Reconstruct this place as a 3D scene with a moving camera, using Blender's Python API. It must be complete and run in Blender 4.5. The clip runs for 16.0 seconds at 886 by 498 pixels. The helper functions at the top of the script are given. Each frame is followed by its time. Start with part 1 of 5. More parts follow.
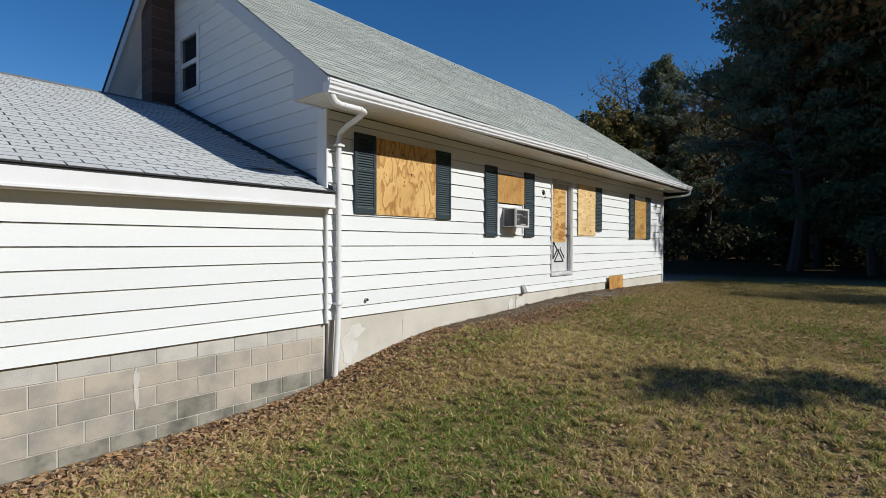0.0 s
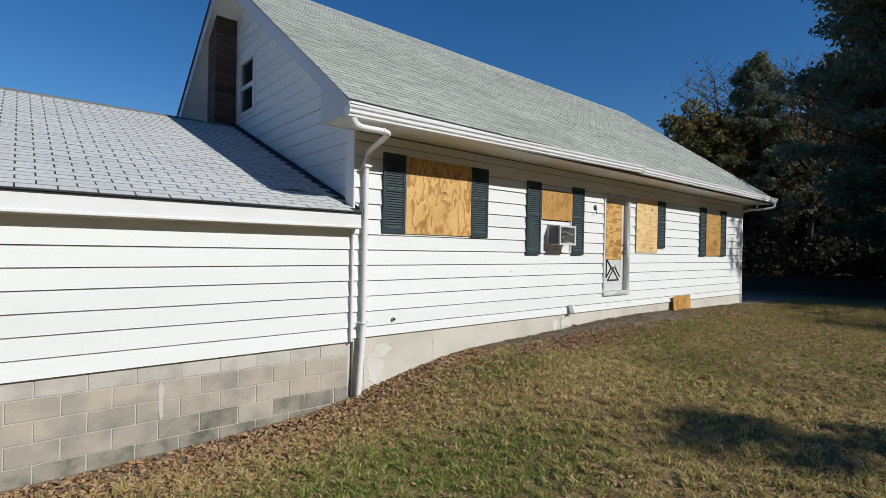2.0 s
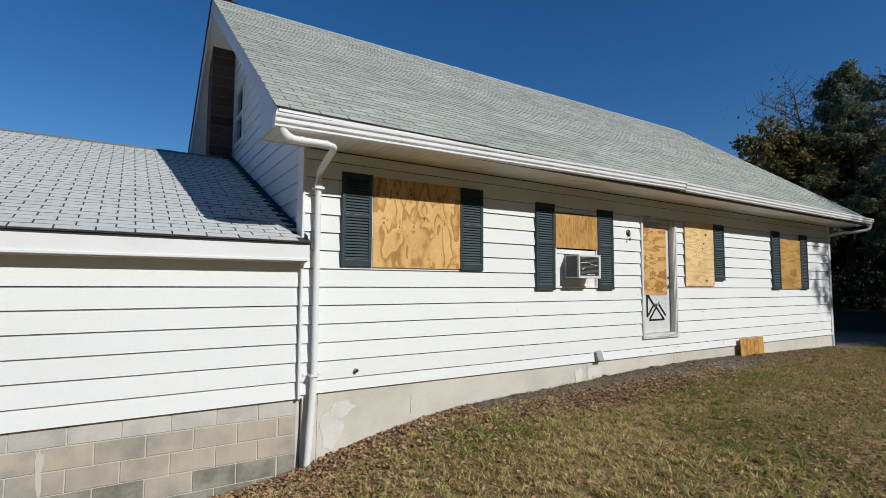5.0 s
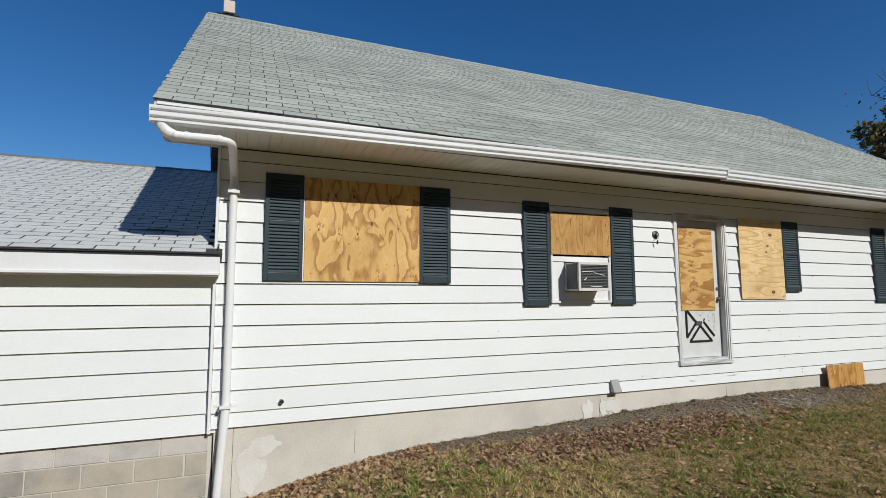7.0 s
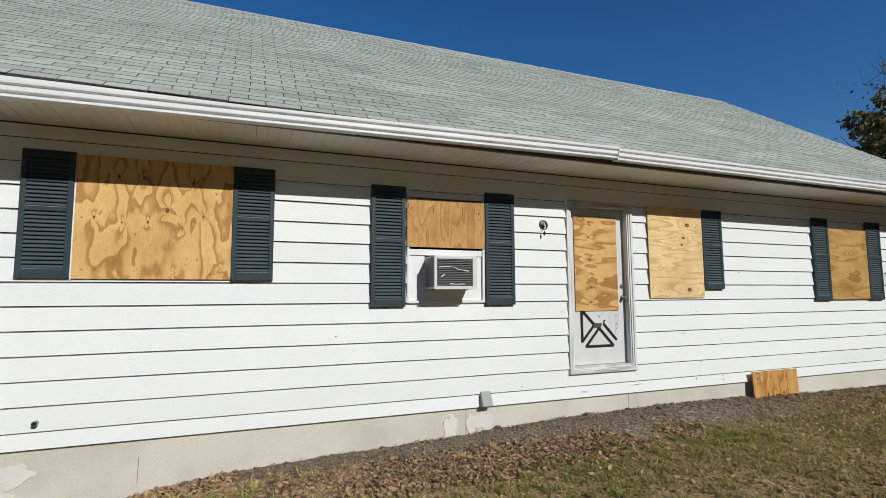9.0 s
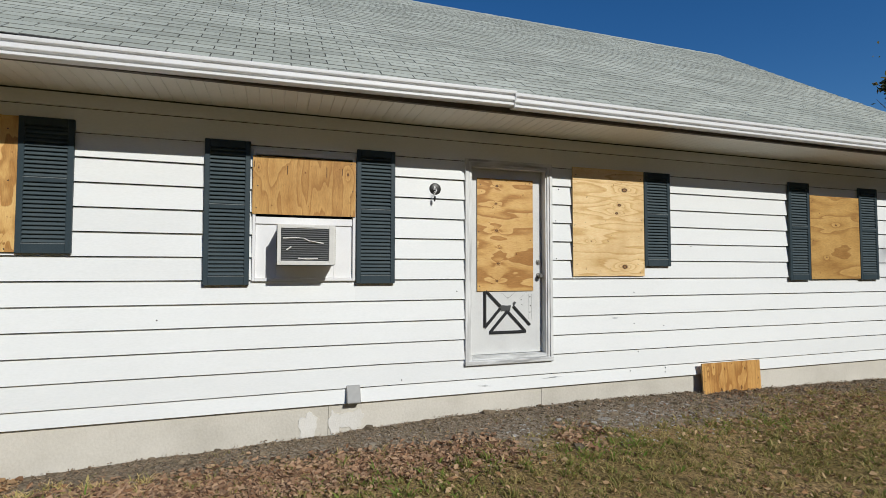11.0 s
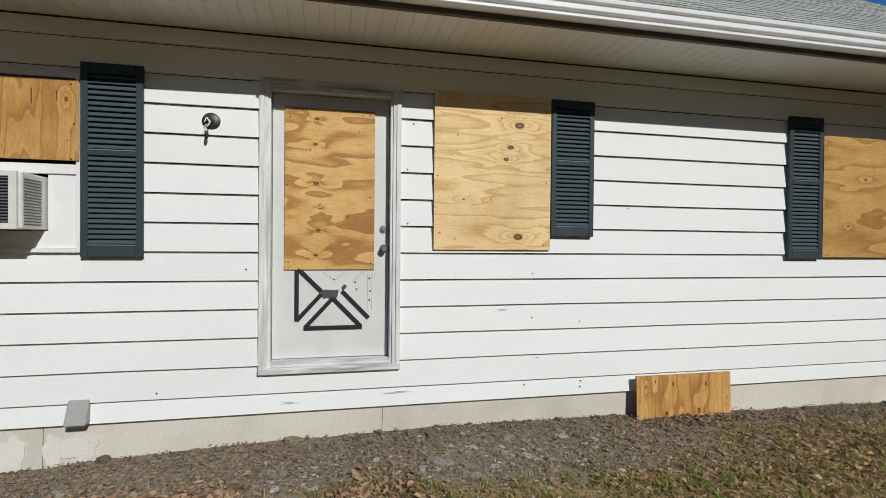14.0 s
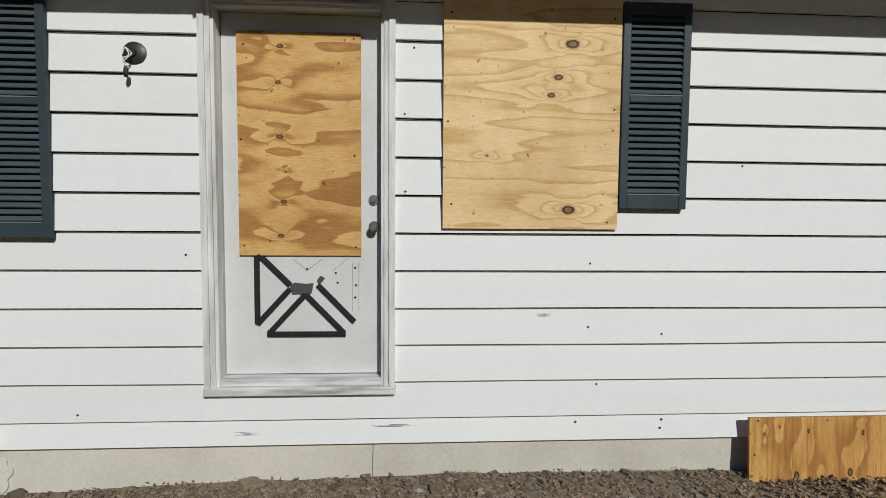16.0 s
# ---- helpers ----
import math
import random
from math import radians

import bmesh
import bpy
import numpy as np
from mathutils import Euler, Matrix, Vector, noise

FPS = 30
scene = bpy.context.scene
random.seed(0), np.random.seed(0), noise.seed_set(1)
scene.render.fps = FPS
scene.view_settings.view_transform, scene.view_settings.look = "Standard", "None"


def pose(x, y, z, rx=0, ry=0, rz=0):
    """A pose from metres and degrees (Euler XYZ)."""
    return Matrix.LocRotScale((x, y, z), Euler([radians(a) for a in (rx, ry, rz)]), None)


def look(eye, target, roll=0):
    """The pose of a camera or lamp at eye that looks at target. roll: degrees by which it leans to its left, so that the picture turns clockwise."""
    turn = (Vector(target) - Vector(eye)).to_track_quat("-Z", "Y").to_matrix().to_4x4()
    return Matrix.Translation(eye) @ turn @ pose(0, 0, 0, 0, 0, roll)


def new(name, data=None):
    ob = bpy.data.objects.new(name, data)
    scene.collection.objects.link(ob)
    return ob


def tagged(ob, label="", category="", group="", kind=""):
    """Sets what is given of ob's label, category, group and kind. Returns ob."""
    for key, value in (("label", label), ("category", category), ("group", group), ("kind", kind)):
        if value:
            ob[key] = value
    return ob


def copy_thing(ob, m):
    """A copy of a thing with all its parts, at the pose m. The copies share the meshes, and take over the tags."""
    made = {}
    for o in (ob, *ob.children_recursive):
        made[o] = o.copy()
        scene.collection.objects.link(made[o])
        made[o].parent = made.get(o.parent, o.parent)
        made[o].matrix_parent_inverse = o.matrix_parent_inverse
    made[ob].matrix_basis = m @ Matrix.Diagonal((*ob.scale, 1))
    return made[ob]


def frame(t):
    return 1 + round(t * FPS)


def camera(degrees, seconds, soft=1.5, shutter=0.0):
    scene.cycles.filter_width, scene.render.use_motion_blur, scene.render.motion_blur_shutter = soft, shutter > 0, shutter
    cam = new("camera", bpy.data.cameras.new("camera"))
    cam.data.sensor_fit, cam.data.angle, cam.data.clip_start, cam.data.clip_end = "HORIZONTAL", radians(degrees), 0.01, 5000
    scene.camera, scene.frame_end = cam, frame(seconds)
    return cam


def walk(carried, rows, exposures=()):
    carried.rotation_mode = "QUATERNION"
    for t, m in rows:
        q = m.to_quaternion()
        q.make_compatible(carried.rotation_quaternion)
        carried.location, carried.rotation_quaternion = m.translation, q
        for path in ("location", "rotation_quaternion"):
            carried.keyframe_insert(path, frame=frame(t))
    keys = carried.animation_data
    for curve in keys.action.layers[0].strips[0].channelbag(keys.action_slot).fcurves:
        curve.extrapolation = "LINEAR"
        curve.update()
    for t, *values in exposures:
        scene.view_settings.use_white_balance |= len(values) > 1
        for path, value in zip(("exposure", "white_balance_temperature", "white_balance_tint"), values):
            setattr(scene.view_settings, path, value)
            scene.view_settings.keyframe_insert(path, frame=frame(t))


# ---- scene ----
cam = camera(82.9, 16.0, 0.9)
METRES, EYE, TILT, LEAN, TURN = 12.5, 1.5, 0.0, 0.0, 40.75
ROWS = [
    (0.0, 0.0, 0.0, 0.0, 0.0, -0.65, -0.14),
    (0.5, 0.0246, 0.0114, 0.0065, 2.45, -0.68, -0.28),
    (1.0, 0.0454, 0.0174, 0.0118, 3.44, -0.59, -0.45),
    (1.5, 0.0541, 0.0168, 0.0151, 4.96, -0.36, -0.83),
    (2.0, 0.0547, 0.0149, 0.0168, 8.86, -0.07, -1.11),
    (2.5, 0.0539, 0.0152, 0.0174, 12.93, 1.41, -1.11),
    (3.0, 0.0581, 0.0218, 0.017, 15.22, 2.87, -0.96),
    (3.5, 0.0678, 0.0434, 0.0138, 16.22, 3.28, -0.51),
    (4.0, 0.0845, 0.0751, 0.0149, 15.69, 3.52, -0.42),
    (6.5, 0.1971, 0.2237, 0.0177, 23.93, 5.39, -0.04),
    (7.0, 0.2195, 0.2588, 0.0176, 27.38, 5.68, 0.2),
    (7.5, 0.2476, 0.2926, 0.0187, 28.06, 5.96, 0.28),
    (8.0, 0.2688, 0.3258, 0.0162, 27.98, 5.82, 0.28),
    (8.5, 0.2891, 0.3576, 0.0201, 27.9, 5.45, 0.25),
    (9.0, 0.3153, 0.3889, 0.0208, 27.76, 5.16, 0.25),
    (9.5, 0.3351, 0.4202, 0.0192, 27.65, 4.43, 0.26),
    (10.0, 0.3552, 0.4532, 0.0215, 28.29, 3.67, 0.19),
    (12.5, 0.4277, 0.6184, 0.022, 34.84, 1.05, -0.3),
    (13.0, 0.4361, 0.6522, 0.0207, 35.64, 0.76, -0.37),
    (13.5, 0.4473, 0.6852, 0.0214, 35.82, 0.08, -0.46),
    (14.0, 0.4536, 0.7198, 0.0201, 36.67, -0.68, -0.53),
    (14.5, 0.4599, 0.7512, 0.0211, 38.96, -0.77, -0.54),
    (15.0, 0.4638, 0.7756, 0.0213, 40.75, -1.31, -0.54),
    (15.5, 0.4442, 0.7974, 0.0187, 43.35, -2.7, -0.53),
    (16.0, 0.4199, 0.8154, 0.02, 45.98, -3.4, -0.44),
]
walk(cam, [(t, pose(5.465, -4.043, EYE, TILT, LEAN, TURN) @ pose(METRES * x, METRES * y, METRES * z, 90 + pitch, roll, yaw)) for t, x, y, z, yaw, pitch, roll in ROWS],
     exposures=[(0, 0.06), (3, 0.0), (7, -0.06), (10, -0.04), (13, -0.12), (14.5, -0.20), (16, -0.33)])

# ---- light ----
SUN = Vector((1.27, 0.42, 0.86)).normalized()
world = bpy.data.worlds.new("sky")
scene.world = world
world.use_nodes = True
wn = world.node_tree.nodes
sky = wn.new("ShaderNodeTexSky")
sky.sky_type = "NISHITA"
sky.sun_disc = False
sky.sun_elevation = math.asin(SUN.z)
sky.sun_rotation = math.atan2(SUN.x, SUN.y)
sky.air_density, sky.dust_density, sky.ozone_density = 1.0, 0.0, 5.0
wn["Background"].inputs[1].default_value = 0.086
clear = wn.new("ShaderNodeHueSaturation")
clear.inputs["Hue"].default_value, clear.inputs["Saturation"].default_value = 0.505, 1.25
world.node_tree.links.new(sky.outputs[0], clear.inputs["Color"])
world.node_tree.links.new(clear.outputs[0], wn["Background"].inputs[0])
sun = new("sun", bpy.data.lights.new("sun", "SUN"))
sun.data.energy, sun.data.angle, sun.data.color = 3.9, radians(0.53), (0.975, 0.965, 0.915)
sun.matrix_world = look(SUN * 50, (0, 0, 0))


# ---- materials ----
def material(name, rough=0.7, metal=0.0, spec=0.4):
    m = bpy.data.materials.new(name)
    m.use_nodes = True
    b = m.node_tree.nodes["Principled BSDF"]
    b.inputs["Roughness"].default_value, b.inputs["Metallic"].default_value = rough, metal
    b.inputs["Specular IOR Level"].default_value = spec
    return m, m.node_tree.nodes, m.node_tree.links, b


def coords(n, l, scale=(1, 1, 1), rot=(0, 0, 0), space="Object", shift=(0, 0, 0)):
    mp = n.new("ShaderNodeMapping")
    tc = n.new("ShaderNodeNewGeometry") if space == "Position" else n.new("ShaderNodeTexCoord")
    mp.inputs["Scale"].default_value, mp.inputs["Location"].default_value = scale, shift
    mp.inputs["Rotation"].default_value = [radians(a) for a in rot]
    l.new(tc.outputs[space], mp.inputs[0])
    return mp.outputs[0]


def noise_tex(n, l, vec, scale, detail=4.0, rough=0.55, distort=0.0):
    t = n.new("ShaderNodeTexNoise")
    t.inputs["Scale"].default_value, t.inputs["Detail"].default_value = scale, detail
    t.inputs["Roughness"].default_value, t.inputs["Distortion"].default_value = rough, distort
    l.new(vec, t.inputs["Vector"])
    return t.outputs["Fac"]


def ramp(n, l, fac, stops):
    r = n.new("ShaderNodeValToRGB")
    e = r.color_ramp.elements
    while len(e) < len(stops):
        e.new(0.5)
    for el, (p, c) in zip(e, stops):
        el.position = p
        el.color = (*c, 1) if len(c) == 3 else c
    l.new(fac, r.inputs[0])
    return r.outputs[0]


def mix(n, l, fac, a, b, kind="MIX"):
    m = n.new("ShaderNodeMix")
    m.data_type, m.blend_type = "RGBA", kind
    for slot, v in ((0, fac), (6, a), (7, b)):
        if isinstance(v, (int, float)):
            m.inputs[slot].default_value = v
        elif isinstance(v, tuple):
            m.inputs[slot].default_value = (*v, 1)
        else:
            l.new(v, m.inputs[slot])
    return m.outputs[2]


def maths(n, l, op, a, b=0.0, c=None):
    m = n.new("ShaderNodeMath")
    m.operation = op
    for i, v in enumerate((a, b) if c is None else (a, b, c)):
        if isinstance(v, (int, float)):
            m.inputs[i].default_value = v
        else:
            l.new(v, m.inputs[i])
    return m.outputs[0]


def bump(n, l, b, height, dist=0.002, strength=0.5):
    u = n.new("ShaderNodeBump")
    u.inputs["Distance"].default_value, u.inputs["Strength"].default_value = dist, strength
    l.new(height, u.inputs["Height"])
    l.new(u.outputs[0], b.inputs["Normal"])


def rand_of(n, island=False):
    if island:
        return n.new("ShaderNodeNewGeometry").outputs["Random Per Island"]
    return n.new("ShaderNodeObjectInfo").outputs["Random"]


def mottled(name, base, dark, scale=3.0, fine=60.0, amount=0.5, rough=0.7, dist=0.002, strength=0.4, metal=0.0, vary=0.0, island=False, stretch=(1, 1, 1), spec=0.4):
    """Paint, concrete, metal and the like: a base, broad stains towards dark and a fine grain."""
    m, n, l, b = material(name, rough, metal, spec)
    v = coords(n, l, stretch, space="Position")
    broad = ramp(n, l, noise_tex(n, l, v, scale, 5, 0.6), [(0.42, (0, 0, 0)), (0.75, (1, 1, 1))])
    grain = noise_tex(n, l, v, fine, 3)
    c = mix(n, l, maths(n, l, "MULTIPLY", broad, amount), base, dark)
    c = mix(n, l, 0.25, c, ramp(n, l, grain, [(0.3, (0.25, 0.25, 0.25)), (0.7, (0.75, 0.75, 0.75))]), "SOFT_LIGHT")
    if vary:
        r = rand_of(n, island)
        k = maths(n, l, "MULTIPLY_ADD", r, 2 * vary, 1 - vary)
        hv = n.new("ShaderNodeHueSaturation")
        l.new(c, hv.inputs["Color"])
        l.new(k, hv.inputs["Value"])
        c = hv.outputs[0]
    l.new(c, b.inputs["Base Color"])
    bump(n, l, b, grain, dist, strength)
    return m


def plywood(name, light, mid, dark, along, rings, knots, slits=(), edge=0.62, pull=0.30, lift=0.30, streak=0.0, spread=1.0, wing=0.0, blot=0.5):
    """Rotary-cut veneer: growth-ring contours, stretched along the grain and drawn round the knots given as (y, z, radius)."""
    m, n, l, b = material(name, 0.6, 0, 0.3)
    v = coords(n, l)
    sep = n.new("ShaderNodeSeparateXYZ")
    l.new(v, sep.inputs[0])
    upright = along == "z"
    st = (1, 1.5, pull) if upright else (1, pull, 1.5)
    phase = maths(n, l, "MULTIPLY", noise_tex(n, l, coords(n, l, st), 3.0, 2.5, 0.45), rings)
    phase = maths(n, l, "ADD", phase, maths(n, l, "MULTIPLY", noise_tex(n, l, coords(n, l, st), 14, 2, 0.5), rings * 0.07))
    core = None
    warp = maths(n, l, "MULTIPLY_ADD", noise_tex(n, l, coords(n, l, shift=(0, 3, 0)), 7, 2, 0.5), 0.09, -0.045)
    warp2 = maths(n, l, "MULTIPLY_ADD", noise_tex(n, l, coords(n, l, shift=(0, 0, 9)), 7, 2, 0.5), 0.09, -0.045)
    for ky, kz, kr in knots:
        dy = maths(n, l, "SUBTRACT", sep.outputs[1], ky)
        dz = maths(n, l, "SUBTRACT", sep.outputs[2], kz)
        long_, cross = (dz, dy) if upright else (dy, dz)
        q = maths(n, l, "ADD", maths(n, l, "POWER", maths(n, l, "ABSOLUTE", maths(n, l, "DIVIDE", long_, kr * 8 * spread)), 2), maths(n, l, "POWER", maths(n, l, "ABSOLUTE", maths(n, l, "DIVIDE", cross, kr * 3.6 * spread)), 2))
        hill = maths(n, l, "DIVIDE", rings * lift, maths(n, l, "ADD", 1.0, maths(n, l, "MULTIPLY", q, 2.0)))
        phase = maths(n, l, "ADD", phase, hill)
        if wing:
            far_l, far_c = maths(n, l, "ADD", long_, warp), maths(n, l, "ADD", cross, warp2)
            l2, c2 = maths(n, l, "MULTIPLY", far_l, far_l), maths(n, l, "MULTIPLY", far_c, far_c)
            r2 = maths(n, l, "ADD", l2, c2)
            lobe = maths(n, l, "DIVIDE", maths(n, l, "SUBTRACT", l2, maths(n, l, "MULTIPLY", c2, 1.6)), maths(n, l, "ADD", r2, (kr * 0.6) ** 2))
            lobe = maths(n, l, "MAXIMUM", lobe, -0.3)
            fade = maths(n, l, "DIVIDE", rings * wing, maths(n, l, "ADD", 1.0, maths(n, l, "MULTIPLY", r2, 1 / (kr * 6.5) ** 2)))
            phase = maths(n, l, "ADD", phase, maths(n, l, "MULTIPLY", lobe, fade))
        near = maths(n, l, "SQRT", maths(n, l, "ADD", maths(n, l, "POWER", maths(n, l, "ABSOLUTE", maths(n, l, "DIVIDE", long_, kr * 1.15)), 2), maths(n, l, "POWER", maths(n, l, "ABSOLUTE", maths(n, l, "DIVIDE", cross, kr * 0.72)), 2)))
        core = near if core is None else maths(n, l, "MINIMUM", core, near)
    saw = maths(n, l, "FRACT", phase)
    band = ramp(n, l, saw, [(0.0, light), (edge, mid), (edge + 0.26, dark), (0.95, dark), (1.0, light)])
    fine = noise_tex(n, l, coords(n, l, (1, 8, 0.7) if upright else (1, 0.7, 8)), 34, 4, 0.6)
    c = mix(n, l, 0.48, band, ramp(n, l, fine, [(0.3, (0.28, 0.28, 0.28)), (0.7, (0.74, 0.74, 0.74))]), "OVERLAY")
    if core is not None:
        jag = maths(n, l, "ADD", core, maths(n, l, "MULTIPLY_ADD", noise_tex(n, l, v, 60, 3), 0.5, -0.25))
        halo = ramp(n, l, maths(n, l, "MULTIPLY", jag, 0.25), [(0.22, (0.75, 0.75, 0.75)), (0.32, (0.22 * blot, 0.22 * blot, 0.22 * blot)), (0.62, (0, 0, 0))])
        c = mix(n, l, halo, c, (0.27, 0.115, 0.036))
        ring = ramp(n, l, jag, [(0.0, (0.5, 0.5, 0.5)), (0.4, (0.25, 0.25, 0.25)), (0.6, (1, 1, 1)), (0.86, (1, 1, 1)), (0.99, (0, 0, 0))])
        c = mix(n, l, maths(n, l, "MULTIPLY", ring, 0.92), c, (0.055, 0.022, 0.009))
    for sy, sz, sh in slits:
        d = maths(n, l, "MAXIMUM", maths(n, l, "DIVIDE", maths(n, l, "ABSOLUTE", maths(n, l, "SUBTRACT", sep.outputs[1], sy)), 0.0045), maths(n, l, "DIVIDE", maths(n, l, "ABSOLUTE", maths(n, l, "SUBTRACT", sep.outputs[2], sz)), sh))
        c = mix(n, l, ramp(n, l, d, [(0.7, (0.9, 0.9, 0.9)), (1.0, (0, 0, 0))]), c, (0.07, 0.03, 0.012))
    stain = ramp(n, l, noise_tex(n, l, v, 2.4, 5, 0.6), [(0.38, (1, 1, 1)), (0.72, (0.80, 0.74, 0.66))])
    c = mix(n, l, 1.0, c, stain, "MULTIPLY")
    if streak:
        run = noise_tex(n, l, coords(n, l, (1, 9, 0.45)), 5.0, 4, 0.6)
        c = mix(n, l, streak, c, ramp(n, l, run, [(0.44, (1, 1, 1)), (0.56, (0.84, 0.70, 0.52)), (0.66, (0.28, 0.22, 0.17))]), "MULTIPLY")
    specks = ramp(n, l, noise_tex(n, l, v, 26, 2, 0.5), [(0.70, (1, 1, 1)), (0.76, (0.45, 0.35, 0.28))])
    c = mix(n, l, 1.0, c, specks, "MULTIPLY")
    l.new(c, b.inputs["Base Color"])
    bump(n, l, b, fine, 0.001, 0.4)
    return m


def plain(name, col, rough=0.6, metal=0.0, spec=0.4):
    m, n, l, b = material(name, rough, metal, spec)
    v = noise_tex(n, l, coords(n, l), 25, 4)
    c = mix(n, l, v, tuple(k * 0.85 for k in col), tuple(min(1, k * 1.12) for k in col))
    l.new(c, b.inputs["Base Color"])
    return m


M_SIDING = mottled("white siding paint", (0.78, 0.795, 0.785), (0.68, 0.685, 0.67), 1.6, 90, 0.35, 0.55, 0.0006, 0.3, vary=0.025, stretch=(1, 0.35, 1), spec=0.25)
M_TRIM = mottled("white trim paint", (0.80, 0.80, 0.80), (0.66, 0.65, 0.62), 2.5, 70, 0.4, 0.45, 0.0008, 0.3)
M_RAKE = mottled("pale grey rake metal", (0.60, 0.61, 0.62), (0.50, 0.51, 0.52), 2.5, 70, 0.4, 0.45, 0.0008, 0.3)
M_OLDTRIM = mottled("weathered door frame paint", (0.72, 0.725, 0.71), (0.20, 0.20, 0.19), 22, 90, 0.62, 0.6, 0.003, 0.7, stretch=(1, 1, 0.10))
M_SILL = mottled("weathered sill paint", (0.68, 0.69, 0.68), (0.14, 0.14, 0.135), 26, 90, 0.85, 0.6, 0.003, 0.7, stretch=(1, 0.10, 1))
M_DOOR = mottled("pale grey door paint", (0.66, 0.665, 0.65), (0.52, 0.52, 0.505), 4, 80, 0.5, 0.45, 0.0006, 0.3)
M_SOFFIT = mottled("off-white vinyl soffit", (0.78, 0.76, 0.70), (0.64, 0.61, 0.55), 1.5, 60, 0.4, 0.5, 0.0005, 0.2)
M_FASCIA = mottled("dark brown fascia", (0.10, 0.08, 0.065), (0.05, 0.04, 0.035), 4, 60, 0.5, 0.6)
M_SHUTTER = mottled("blue-black shutter vinyl", (0.038, 0.056, 0.066), (0.058, 0.075, 0.084), 6, 120, 0.6, 0.42, 0.0005, 0.2, spec=0.2)
# Paler than the frame: the light on the slat faces is in the colour.
M_SLAT = mottled("slat vinyl lightened for sheen", (0.062, 0.084, 0.094), (0.085, 0.105, 0.112), 6, 120, 0.6, 0.45, 0.0005, 0.2, spec=0.25)
# Pale tone for the highlights drawn along the shutter rails.
M_EDGE_LIGHT = mottled("pale vinyl edge highlight", (0.17, 0.195, 0.20), (0.10, 0.12, 0.128), 9, 90, 0.6, 0.5)
M_PARGE = mottled("parged foundation", (0.63, 0.595, 0.52), (0.45, 0.42, 0.355), 1.4, 45, 0.7, 0.85, 0.004, 0.6)
M_PATCH = mottled("pale parging patch", (0.70, 0.68, 0.63), (0.55, 0.52, 0.46), 4, 60, 0.6, 0.85, 0.004, 0.6)
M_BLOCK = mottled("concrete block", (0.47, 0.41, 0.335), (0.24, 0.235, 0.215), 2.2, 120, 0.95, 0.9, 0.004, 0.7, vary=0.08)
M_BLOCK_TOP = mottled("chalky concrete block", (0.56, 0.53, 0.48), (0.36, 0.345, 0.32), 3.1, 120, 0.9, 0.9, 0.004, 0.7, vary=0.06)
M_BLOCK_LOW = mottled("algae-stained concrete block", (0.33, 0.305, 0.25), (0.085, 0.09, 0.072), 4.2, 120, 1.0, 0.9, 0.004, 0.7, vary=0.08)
M_MORTAR = mottled("pale mortar", (0.60, 0.565, 0.50), (0.46, 0.44, 0.40), 2, 90, 0.6, 0.9, 0.003, 0.6)
M_SHINGLE = mottled("grey-green asphalt shingle", (0.40, 0.42, 0.37), (0.27, 0.29, 0.25), 1.3, 220, 0.9, 0.9, 0.003, 0.7, vary=0.13, island=True, stretch=(1, 0.3, 1))
M_SHINGLE_ONE = mottled("grey-green asphalt shingle tab", (0.40, 0.42, 0.37), (0.27, 0.29, 0.25), 1.3, 220, 0.9, 0.9, 0.003, 0.7, vary=0.13, stretch=(1, 0.3, 1))
M_GSHINGLE = mottled("pale grey asphalt shingle", (0.58, 0.585, 0.57), (0.50, 0.505, 0.49), 1.3, 220, 0.6, 0.9, 0.003, 0.7, vary=0.045, island=True)
M_GSHINGLE_ONE = mottled("pale grey asphalt shingle tab", (0.58, 0.585, 0.57), (0.50, 0.505, 0.49), 1.3, 220, 0.6, 0.9, 0.003, 0.7, vary=0.045)
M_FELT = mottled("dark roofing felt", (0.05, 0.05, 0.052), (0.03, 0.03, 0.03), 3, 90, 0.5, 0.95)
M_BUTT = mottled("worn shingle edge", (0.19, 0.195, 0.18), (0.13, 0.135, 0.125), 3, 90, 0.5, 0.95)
M_BRICK = mottled("brown chimney block", (0.10, 0.062, 0.05), (0.07, 0.045, 0.038), 4, 80, 0.6, 0.9, 0.004, 0.7, vary=0.2)
M_PLY_1 = plywood("bold-grained plywood", (0.76, 0.49, 0.19), (0.70, 0.43, 0.155), (0.47, 0.245, 0.075), "z", 4.6, [(0.144, 0.547, 0.012), (0.36, 0.51, 0.009), (0.564, 0.521, 0.012), (0.719, 0.64, 0.019), (0.85, 0.48, 0.009), (1.025, 0.597, 0.012), (0.80, 0.06, 0.006), (0.32, 0.93, 0.016), (0.52, 0.93, 0.016), (0.93, 0.912, 0.014), (1.18, 0.10, 0.005)], (), 0.55, 0.62, 0.06, 0.0, 1.0, 0.24)
M_PLY_2 = plywood("golden plywood strip", (0.56, 0.33, 0.11), (0.50, 0.275, 0.085), (0.40, 0.205, 0.06), "z", 9.0, [(0.87, 0.41, 0.014), (0.05, 0.43, 0.008)], [(0.012, 0.46, 0.035), (0.305, 0.42, 0.05), (0.667, 0.42, 0.06), (0.815, 0.43, 0.04)])
M_PLY_DOOR = plywood("knotty plywood", (0.70, 0.445, 0.175), (0.63, 0.375, 0.13), (0.42, 0.21, 0.062), "y", 5.0, [(0.235, 1.150, 0.016), (0.222, 0.955, 0.015), (0.230, 0.660, 0.017), (0.26, 0.465, 0.008), (0.248, 0.300, 0.016), (0.23, 0.11, 0.015)], (), 0.55, 0.30, 0.06, 0.0, 0.8, 0.20)
